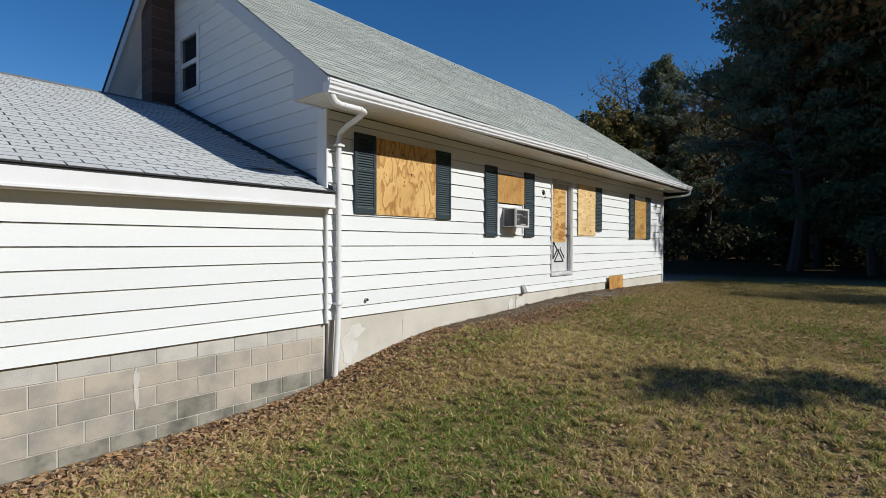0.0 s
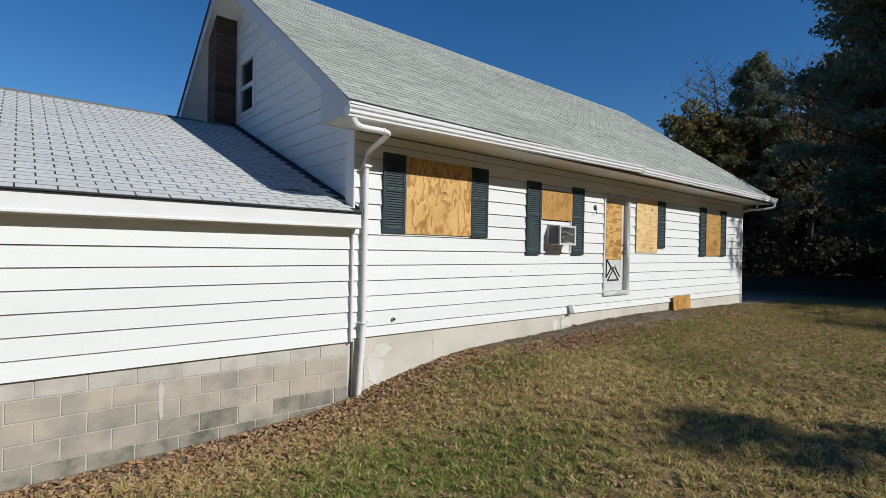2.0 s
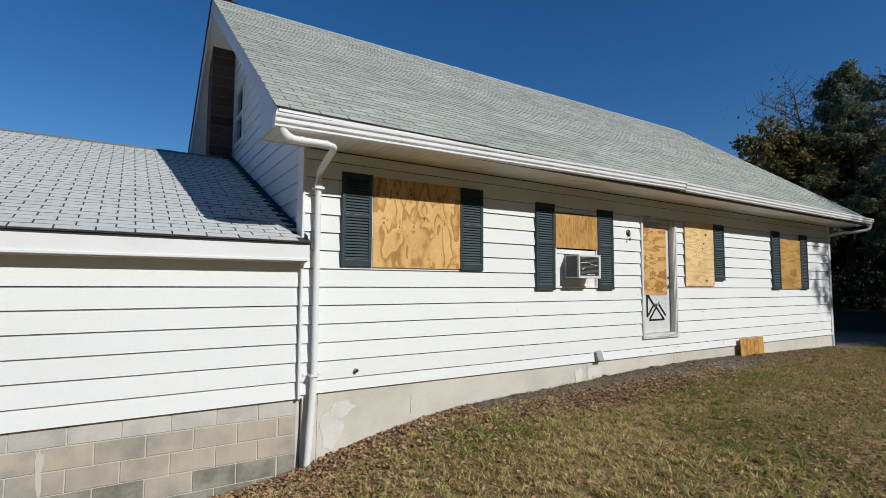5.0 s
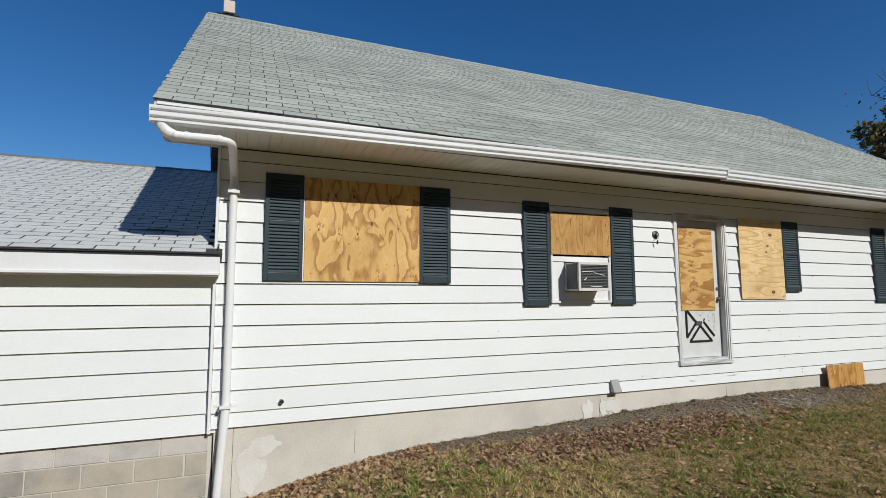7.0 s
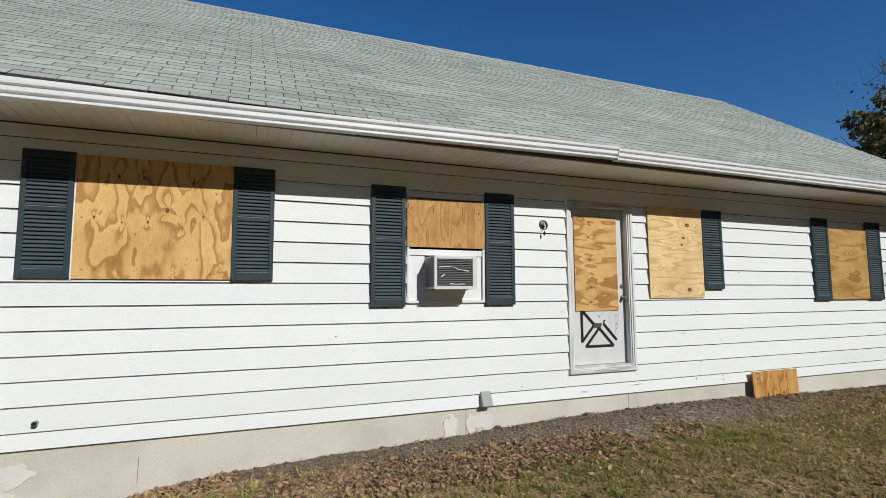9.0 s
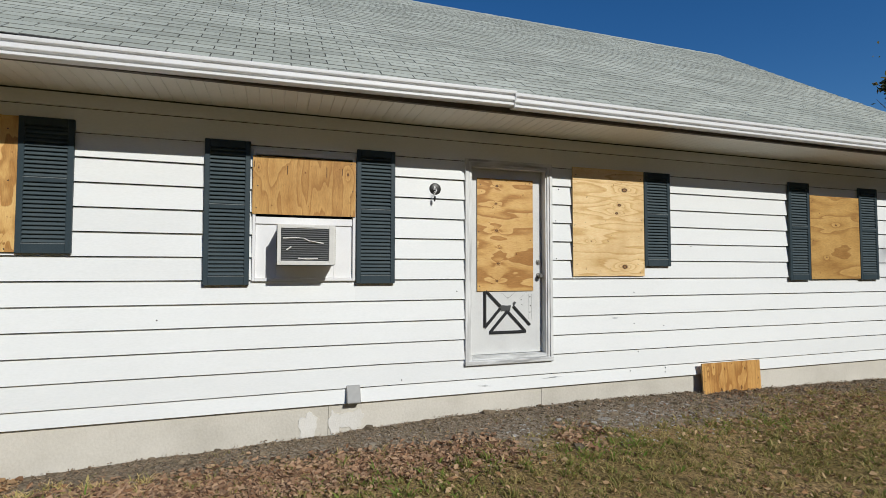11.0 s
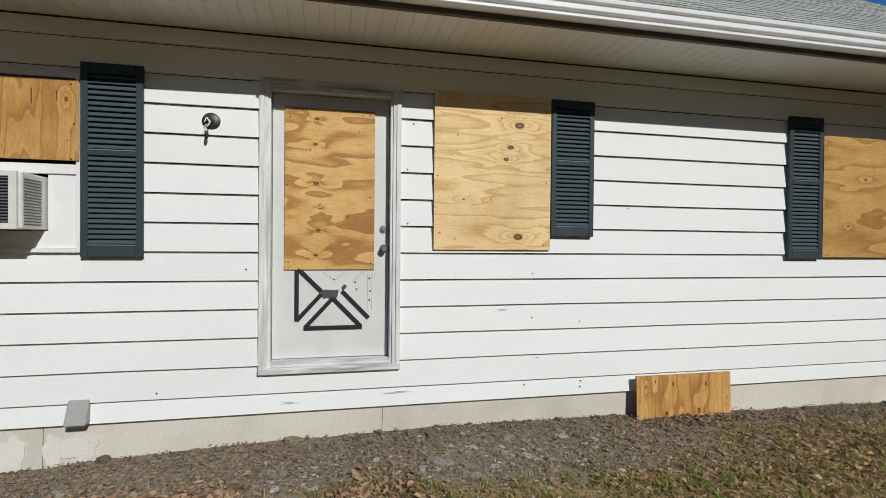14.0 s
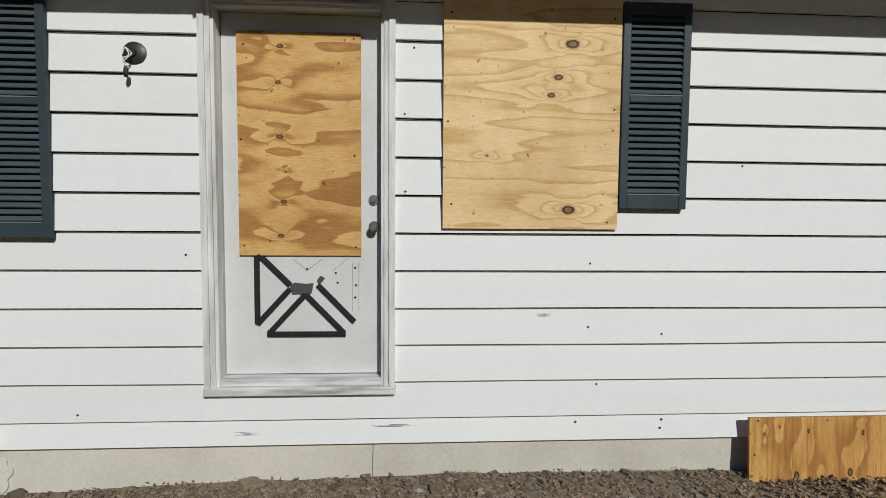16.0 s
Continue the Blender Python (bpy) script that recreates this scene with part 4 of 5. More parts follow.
for nm, h in (("window_1", HOLES[0]), ("window_3", HOLES[3]), ("window_4", HOLES[4])):
    w = thing(nm, (0, (h[0] + h[1]) / 2, h[2]), "white window hidden behind a plywood sheet", "window", "", "structure")
    bm = bmesh.new()
    for y0, y1, z0, z1 in ((h[0] + 0.002, h[0] + 0.05, h[2] + 0.002, h[3] - 0.002), (h[1] - 0.05, h[1] - 0.002, h[2] + 0.002, h[3] - 0.002), (h[0] + 0.05, h[1] - 0.05, h[3] - 0.05, h[3] - 0.002), (h[0] + 0.05, h[1] - 0.05, h[2] + 0.002, h[2] + 0.05)):
        bx(bm, -0.12, 0.006, y0, y1, z0, z1)
    part("window_frame", bm, M_TRIM, w)
    bm = bmesh.new()
    bx(bm, -0.07, -0.062, h[0] + 0.05, h[1] - 0.05, h[2] + 0.05, h[3] - 0.05)
    part("pane", bm, M_GLASS, w)
# white strips at the sides of the wide board
bm = bmesh.new()
for a, c in ((0.786, 0.799), (2.081, 2.088)):
    bx(bm, -0.01, 0.024, a, c, 1.90, 3.0)
solid("trim_window", bm, M_TRIM, "white casing beside the wide boarded window", "trim")

M_GRILLE = plain("grey grille", (0.17, 0.175, 0.175), 0.5, 0.2)
ac = thing("air_conditioner", (0.1, 4.35, 1.81), "cream window air conditioner with a dark bent condenser grille", "air conditioner")
bm = bmesh.new()
bx(bm, -0.20, 0.262, 4.085, 4.592, 1.815, 2.172)
part("casing", bm, M_AC, ac, "", 0.008)
bm = bmesh.new()
for y0, y1, z0, z1 in ((4.080, 4.112, 1.812, 2.175), (4.530, 4.575, 1.812, 2.175), (4.112, 4.530, 2.140, 2.175), (4.112, 4.530, 1.812, 1.850)):
    bx(bm, 0.2625, 0.286, y0, y1, z0, z1)
part("front_frame", bm, M_AC, ac, "", 0.003)
bm = bmesh.new()
bx(bm, 0.2622, 0.266, 4.112, 4.530, 1.850, 2.140)
part("condenser", bm, M_ACDARK, ac, "dark condenser face")
bm = bmesh.new()
bx(bm, 0.268, 0.280, 4.113, 4.529, -0.0035, 0.0035)
fin = mesh_of("grille_bar", bm, M_GRILLE)
for i in range(15):
    piece("grille_bar", fin, ac, (0, 0, 1.861 + i * 0.0192))
bm = bmesh.new()
tube(bm, [(0.283, 4.13, 2.05), (0.284, 4.24, 2.056), (0.284, 4.31, 2.05), (0.285, 4.36, 2.025), (0.284, 4.48, 2.01)], 0.006, 6)
tube(bm, [(0.283, 4.16, 1.945), (0.284, 4.20, 1.975)], 0.007, 6)
tube(bm, [(0.283, 4.26, 1.872), (0.284, 4.34, 1.866), (0.284, 4.43, 1.87)], 0.006, 6)
smooth(bm)
part("bent_fin", bm, M_AC, ac, "pale bent grille strips")
bm = bmesh.new()
bx(bm, 0.2625, 0.290, 4.235, 4.40, 2.150, 2.166)
part("top_clip", bm, M_AC, ac)
bm = bmesh.new()
bx(bm, 0.05, 0.24, 4.5915, 4.5955, -0.004, 0.004)
side = bmesh.new()
bx(side, 0.03, 0.245, 4.0800, 4.0845, 1.835, 2.155)
part("side_panel", side, M_ACDARK, ac, "dark vented side panel")
vent = mesh_of("side_louvre", bm, M_ACDARK)
for i in range(16):
    piece("side_louvre", vent, ac, (0, 0, 1.845 + i * 0.019))

# ---- fittings on the wall ----
lamp = thing("wall_lamp", (0.0, 5.63, 2.607), "broken outdoor wall lamp with bare hanging wires", "lamp")
bm = bmesh.new()
disc(bm, (-0.006, 5.63, 2.607), 0.064, 0.012, "x", 28, 0.062)
disc(bm, (0.006, 5.63, 2.607), 0.062, 0.010, "x", 28, 0.045)
disc(bm, (0.016, 5.63, 2.607), 0.020, 0.012, "x", 16, 0.016)
smooth(bm)
part("base_plate", bm, plain("dark bronze", (0.055, 0.055, 0.052), 0.45, 0.6), lamp)
bm = bmesh.new()
for pts in (((0.026, 5.63, 2.60), (0.05, 5.61, 2.625), (0.06, 5.60, 2.59)), ((0.026, 5.63, 2.60), (0.06, 5.625, 2.57), (0.06, 5.605, 2.55)), ((0.05, 5.61, 2.625), (0.055, 5.63, 2.585), (0.06, 5.60, 2.565), (0.055, 5.61, 2.53))):
    tube(bm, curve_pts(pts, 3), 0.0032, 6)
part("wire", bm, M_TRIM, lamp, "loose white wires")
bm = bmesh.new()
tube(bm, [(0.055, 5.61, 2.53), (0.052, 5.612, 2.515), (0.05, 5.61, 2.49), (0.048, 5.607, 2.472)], [0.006, 0.012, 0.013, 0.007], 8)
part("socket", bm, M_BLACK, lamp, "dark hanging socket")

hood = thing("vent_hood", (0.0, 4.80, 0.49), "small grey plastic hood over a vent in the siding", "vent")
bm = bmesh.new()
prism(bm, [(0.0, 0.655), (0.02, 0.655), (0.085, 0.51), (0.085, 0.495), (0.0, 0.495)], 4.735, 4.865)
part("hood", bm, M_GREYBOX, hood, "", 0.006)
spig = thing("wall_pipe", (0.0, 0.615, 0.70), "short grey pipe stub through the siding", "pipe")
bm = bmesh.new()
disc(bm, (-0.012, 0.615, 0.70), 0.033, 0.012, "x", 18, 0.031)
disc(bm, (0.0, 0.615, 0.70), 0.022, 0.050, "x", 16)
smooth(bm)
part("pipe", bm, M_STEEL, spig)
bm = bmesh.new()
disc(bm, (0.0501, 0.615, 0.70), 0.017, 0.001, "x", 14)
part("mouth", bm, M_BLACK, spig)

# ---- foundation patches ----


def patch(parent, yc, zc, ry, rz, seed, mat, x=-0.0215):
    r = random.Random(seed)
    bm = bmesh.new()
    pts = []
    for i in range(26):
        a = 2 * math.pi * i / 26
        k = 0.72 + 0.5 * noise.noise((math.cos(a) * 1.4 + seed, math.sin(a) * 1.4, seed)) + r.uniform(-0.06, 0.06)
        pts.append((yc + ry * k * math.cos(a), min(zc + rz * k * math.sin(a), BOT - 0.02)))
    prism(bm, pts, x - 0.004, x + 0.003, "x")
    return part("repair_patch", bm, mat, parent, "pale cement repair patch")


for yc, zc, ry, rz, sd in ((0.33, 0.06, 0.17, 0.30, 2), (0.45, 0.27, 0.20, 0.10, 5), (4.38, 0.30, 0.13, 0.17, 7), (4.63, 0.30, 0.07, 0.17, 9), (4.80, 0.32, 0.17, 0.13, 11)):
    patch(foundation, yc, zc, ry, rz, sd, M_PATCH, -0.0215 + 0.0006 * sd)
bm = bmesh.new()
for y, z0, z1 in ((0.17, -0.3, 0.47), (1.37, 0.1, 0.33), (4.565, 0.14, 0.47), (6.87, 0.24, 0.47)):
    bar(bm, (y, z0), (y + 0.006, z1), 0.005, -0.0222, -0.0208)
part("crack", bm, plain("shadowed crack", (0.16, 0.15, 0.13), 0.9), foundation, "hairline cracks")

patch(wing_base, -2.27, 0.08, 0.04, 0.27, 3, M_MORTAR, -0.0645)

# ---- screws in the plywood ----
bm = bmesh.new()
disc(bm, (0, 0, 0), 0.006, 0.002, "x", 8)
screw_me = mesh_of("screw", bm, M_BLACK)
for ob in [o for o in scene.objects if o.get("category") == "plywood board"]:
    sh = ob.children[0]
    w, h = max(v.co.y for v in sh.data.vertices), max(v.co.z for v in sh.data.vertices)
    t = max(v.co.x for v in sh.data.vertices)
    r = random.Random(int(w * 1000))
    for fy, fz in ((0.05, 0.06), (0.95, 0.06), (0.05, 0.94), (0.95, 0.94), (0.04, 0.5), (0.96, 0.5)):
        s = new("screw", screw_me)
        s.parent = sh
        s.location = (t - 0.001, w * (fy + r.uniform(-0.015, 0.015)), h * (fz + r.uniform(-0.05, 0.05)))


# ---- things on the ground ----
def scatter_mesh(name, p, tri, mat, edge=None):
    me = bpy.data.meshes.new(name)
    k = p.shape[1]
    me.vertices.add(p.shape[0] * k)
    me.vertices.foreach_set("co", p.reshape(-1).astype(np.float32))
    idx = (np.arange(p.shape[0])[:, None, None] * k + np.array(tri)[None]).reshape(-1)
    m = len(tri[0])
    me.loops.add(len(idx))
    me.loops.foreach_set("vertex_index", idx)
    me.polygons.add(len(idx) // m)
    me.polygons.foreach_set("loop_start", np.arange(len(idx) // m) * m)
    me.polygons.foreach_set("use_smooth", np.zeros(len(idx) // m, dtype=bool))
    me.materials.append(mat)
    if edge:
        me.materials.append(edge)
        slot = np.zeros(len(idx) // m, dtype=np.int32)
        slot[::len(tri)] = 1
        me.polygons.foreach_set("material_index", slot)
    me.update(calc_edges=True)
    return me


def heights(x, y):
    return np.array([ground_z(a, c) for a, c in zip(x, y)])


def grass(name, count, x0, x1, y0, y1, mat, size, keep, label, seed):
    g = np.random.default_rng(seed)
    x, y = g.uniform(x0, x1, count), g.uniform(y0, y1, count)
    ok = np.array([keep(a, c, q) for a, c, q in zip(x, y, g.uniform(0, 1, count))])
    thin = np.minimum((x1 - x) / 2.0, 1.0 if y0 > -4 else (y - y0) / 1.6)
    ok &= g.uniform(0, 1, count) < thin
    x, y = x[ok], y[ok]
    n_ = len(x)
    z = heights(x, y) - 0.004
    a = g.uniform(0, 2 * math.pi, n_)
    lean = g.uniform(0, 2 * math.pi, n_)
    h = size * g.uniform(0.5, 1.35, n_) * np.array([max(0.40, 1.05 + 2.4 * tuft(p_, q_)) for p_, q_ in zip(x, y)])
    w = g.uniform(0.003, 0.008, n_)
    out = h * g.uniform(0.4, 1.8, n_)
    base = np.stack((x, y, z), 1)
    side = np.stack((np.cos(a) * w, np.sin(a) * w, np.zeros(n_)), 1)
    tip = base + np.stack((np.cos(lean) * out, np.sin(lean) * out, h), 1)
    mid = base + np.stack((np.cos(lean) * out * 0.35, np.sin(lean) * out * 0.35, h * 0.65), 1)
    p = np.stack((base - side, base + side, mid + side * 0.8, tip, mid - side * 0.8), 1)
    me = scatter_mesh(name, p, [(0, 1, 2), (0, 2, 4), (4, 2, 3)], mat)
    return tagged(new(name, me), label, "grass", "", "stuff")


def strip(x, y):
    """How far the bare soil reaches from the wall, at y."""
    base = 0.35 + 0.20 * max(0.0, min(1.0, 1.4 - y)) + 0.55 * float(np.interp(y, [1.4, 6, 8.6, 10.3], [0, 1, 1, 0]))
    return base + 0.35 * noise.noise((x * 0.3, y * 1.1, 7))


def green(x, y):
    return noise.noise((x * 0.55, y * 0.55, 4)) + 1.1 * math.exp(-((x - 2.6) ** 2 + (y + 1.5) ** 2 * 0.6) / 2.2) - 0.20


def bald(x, y):
    return noise.noise((x * 2.3, y * 2.3, 9))


def tuft(x, y):
    return noise.noise((x * 9.0, y * 9.0, 11))


grass("dry_grass", 310000, 0.3, 9.5, -5.0, 3.2, M_GRASS, 0.027, lambda x, y, q: x > strip(x, y) - 0.25 * q and q < 0.55 + 0.55 * bald(x, y) + 1.5 * tuft(x, y) - 0.45 * max(0, green(x, y)), "short dry straw-coloured autumn grass", 21)
grass("dry_grass", 345000, 0.3, 10.0, 3.2, 17, M_GRASS_B, 0.024, lambda x, y, q: x > strip(x, y) - 0.25 * q and q < 0.52 + 0.6 * bald(x, y) + 1.3 * tuft(x, y), "short dry autumn grass beyond the door", 23)
grass("green_grass", 300000, 0.5, 8.5, -5.0, 9, M_GREEN, 0.030, lambda x, y, q: x > strip(x, y) + 0.1 and q < 0.08 + 0.15 * math.exp(-((y - 4.2) / 2.6) ** 2) + 1.3 * green(x, y) + 0.6 * tuft(x, y) - 0.09 * max(0, y - 4.5), "patches of short green grass", 22)


def fallen(name, count, place_, size, mat, label, seed):
    g = np.random.default_rng(seed)
    pts = []
    while len(pts) < count:
        q = place_(g)
        if q is not None:
            pts.append(q)
    x, y = np.array(pts).T
    n_ = len(x)
    z = heights(x, y) + g.uniform(0.004, 0.030, n_)
    c = np.stack((x, y, z), 1)
    d = g.normal(size=(n_, 3)) * np.array((1, 1, 0.35))
    d /= np.linalg.norm(d, axis=1)[:, None]
    e = np.cross(d, g.normal(size=(n_, 3)) * np.array((0.35, 0.35, 1)))
    e /= np.linalg.norm(e, axis=1)[:, None]
    s = size * g.uniform(0.55, 1.35, n_)[:, None]
    up = np.cross(d, e) * s * g.uniform(0.05, 0.6, n_)[:, None]
    p = np.stack((c - d * s, c - d * s * 0.2 - e * s * 0.62 + up, c + d * s * 0.5 - e * s * 0.45 + up, c + d * s * 1.1, c + d * s * 0.4 + e * s * 0.5 + up, c - d * s * 0.3 + e * s * 0.6 + up, c), 1)
    me = scatter_mesh(name, p, [(6, 0, 1), (6, 1, 2), (6, 2, 3), (6, 3, 4), (6, 4, 5), (6, 5, 0)], mat)
    return tagged(new(name, me), label, "leaves", "", "stuff")


def by_wall(g):
    y = g.uniform(-4.5, 2.2)
    x = abs(g.normal(0.0, 0.58)) + 0.02
    return (x, y) if g.uniform() < (1.0 if y > -2 else 0.7) else None


def bank(g):
    y = g.uniform(1.2, 7.0)
    x = 0.82 + 0.05 * (y - 3) + g.normal(0, 0.18)
    return (x, y) if x > 0.05 and g.uniform() < 0.10 + 1.2 * math.exp(-((y - 4.1) / 1.4) ** 2) + noise.noise((x * 2, y * 2, 0)) * 0.6 else None


def over_lawn(g):
    x, y = g.uniform(0.3, 8.0), g.uniform(-4.5, 15)
    return (x, y) if x > strip(x, y) + 0.1 and g.uniform() < 0.55 + 0.9 * noise.noise((x * 0.9, y * 0.9, 2)) else None


fallen("fallen_leaves", 6800, by_wall, 0.028, M_DEAD, "drift of brown fallen leaves along the foundation", 31)
fallen("fallen_leaves", 8200, bank, 0.024, M_RUSSET, "bank of russet fallen leaves beside bare soil", 32)
fallen("fallen_leaves", 17000, over_lawn, 0.022, M_DEAD, "scattered brown leaves on the lawn", 33)


def litter(g):
    return (abs(g.normal(0.1, 0.5)), g.uniform(0.8, 13.5))


def at_board(g):
    return (abs(g.normal(0.14, 0.05)) + 0.03, g.uniform(8.95, 10.1))


fallen("fallen_leaves", 160, at_board, 0.020, M_LITTER, "dark leaves caught at the foot of the small board", 35)
def by_board(g):
    return (abs(g.normal(0.75, 0.42)) + 0.12, g.normal(10.4, 1.3))


fallen("fallen_leaves", 2600, by_board, 0.017, M_RUSSET, "dark matted leaves in the grass past the small board", 36)
fallen("leaf_litter", 13000, litter, 0.009, M_LITTER, "small broken brown leaf litter on bare soil", 34)


def stones(name, count, place_, size, mat, label, seed, flat=0.5):
    g = np.random.default_rng(seed)
    x, y = np.array([place_(g) for _ in range(count)]).T
    z = heights(x, y)
    s = size * np.exp(g.normal(0, 0.5, count))[:, None, None]
    cube = np.array([(a, c, e) for a in (-1, 1) for c in (-1, 1) for e in (-1, 1)], float)
    p = cube[None] * g.uniform(0.45, 1.0, (count, 8, 3)) * s * np.array((1, 1, flat))
    a = g.uniform(0, 6.28, count)
    ca, sa = np.cos(a)[:, None], np.sin(a)[:, None]
    p = np.stack((p[:, :, 0] * ca - p[:, :, 1] * sa, p[:, :, 0] * sa + p[:, :, 1] * ca, p[:, :, 2]), 2)
    p += np.stack((x, y, z), 1)[:, None, :]
    me = scatter_mesh(name, p, [(0, 1, 3, 2), (4, 6, 7, 5), (0, 4, 5, 1), (2, 3, 7, 6), (0, 2, 6, 4), (1, 5, 7, 3)], mat)
    return tagged(new(name, me), label, "gravel", "", "stuff")


M_SOIL = mottled("dark soil", (0.215, 0.17, 0.115), (0.085, 0.068, 0.046), 14, 90, 0.7, 0.95, vary=0.35, island=True)
stones("gravel", 7500, lambda g: (abs(g.normal(0.45, 0.38)) + 0.02, g.uniform(3.6, 9.8)), 0.0055, M_STONE, "fine grey gravel on the bare strip by the door", 41)
stones("pale_stones", 480, lambda g: (abs(g.normal(0.7, 0.3)), g.normal(7.5, 1.1)), 0.008, mottled("white stone chips", (0.42, 0.41, 0.38), (0.3, 0.3, 0.3), 12, 60, 0.5, 0.8), "pale flat stone chips on the bare soil", 42, 0.45)
stones("soil_clods", 10500, lambda g: (abs(g.normal(0.0, 0.4)) + 0.0, g.uniform(1.0, 13.6)), 0.006, M_SOIL, "rough clods of dark soil along the foundation", 43, 0.8)


stones("soil_lumps", 1500, lambda g: (abs(g.normal(0.15, 0.45)), g.uniform(1.0, 13.6)), 0.012, M_SOIL, "larger lumps of dark soil on the bare strip", 44, 0.6)
stones("soil_lumps", 1300, lambda g: (abs(g.normal(0.0, 0.06)), g.uniform(0.5, 13.6)), 0.009, M_SOIL, "lumps of soil heaped against the foundation", 45, 0.8)
grass("dead_grass", 60000, 0.10, 1.6, 1.0, 13.5, M_STRAW, 0.022, lambda x, y, q: q < -0.10 + 0.9 * noise.noise((x * 2.6, y * 1.9, 21)) + 0.5 * tuft(x, y), "sparse tufts of dead grass on the bare strip", 24)


def flat_stone(y, x, r_, seed):
    """A broken flat stone lying on the soil."""
    g = random.Random(seed)
    r_ *= 0.72
    bm = bmesh.new()
    k = g.randint(5, 7)
    ring = [(r_ * g.uniform(0.65, 1.1) * math.cos(6.283 * i / k) * 1.25, r_ * g.uniform(0.65, 1.1) * math.sin(6.283 * i / k)) for i in range(k)]
    prism(bm, ring, -0.020, 0.006 + 0.05 * r_, "z")
    ob = new("flat_stone", mesh_of("flat_stone", bm, M_SLAB, 0.004))
    ob.location = (x, y, ground_z(x, y))
    ob.rotation_euler = (g.uniform(-0.12, 0.12), g.uniform(-0.12, 0.12), g.uniform(0, 6.28))
    return tagged(ob, "pale grey flat stone lying on the bare soil", "stone", "flat stones by the door")


M_SLAB = mottled("pale grey stone", (0.33, 0.315, 0.285), (0.17, 0.165, 0.15), 14, 90, 0.8, 0.85, 0.004, 0.6, vary=0.2)
for i, (y, x, r_) in enumerate(((8.23, 0.32, 0.085), (7.80, 0.30, 0.07), (7.90, 0.36, 0.05), (7.69, 0.56, 0.055), (7.62, 0.50, 0.04), (7.24, 0.60, 0.10), (7.47, 0.42, 0.06), (7.30, 0.45, 0.045), (7.07, 0.66, 0.05), (7.82, 0.62, 0.06), (7.55, 0.72, 0.05), (7.95, 0.52, 0.04), (7.40, 0.80, 0.055), (8.05, 0.75, 0.045), (6.95, 0.45, 0.035), (7.72, 0.85, 0.05))):
    flat_stone(y, x, r_, 60 + i)


# ---- trees ----
def leaf_cloud(name, centres, radii, count, size, mat, flat=1.0, seed=1):
    """Many small leaf cards scattered in uneven clumps."""
    rng = np.random.default_rng(seed)
    centres, radii = np.array(centres), np.array(radii)
    weight = radii ** 2 / (radii ** 2).sum()
    idx = rng.choice(len(centres), count, p=weight)
    d = rng.normal(size=(count, 3))
    d /= np.linalg.norm(d, axis=1)[:, None]
    p = centres[idx] + d * (radii[idx] * rng.uniform(0.25, 1.0, count) ** 0.5)[:, None] * np.array((1, 1, flat))
    a, b_ = rng.normal(size=(count, 3)), rng.normal(size=(count, 3))
    a /= np.linalg.norm(a, axis=1)[:, None]
    b_ -= a * (a * b_).sum(1)[:, None]
    b_ /= np.linalg.norm(b_, axis=1)[:, None]
    s = size * rng.uniform(0.6, 1.4, count)[:, None]
    quads = np.stack((p - a * s, p - b_ * s * 0.5, p + a * s, p + b_ * s * 0.5), 1).reshape(-1, 3)
    me = bpy.data.meshes.new(name)
    me.vertices.add(count * 4)
    me.vertices.foreach_set("co", quads.ravel())
    me.loops.add(count * 4)
    me.loops.foreach_set("vertex_index", np.arange(count * 4))
    me.polygons.add(count)
    me.polygons.foreach_set("loop_start", np.arange(count) * 4)
    me.polygons.foreach_set("use_smooth", np.zeros(count, dtype=bool))
    me.update(calc_edges=True)
    me.materials.append(mat)
    return me


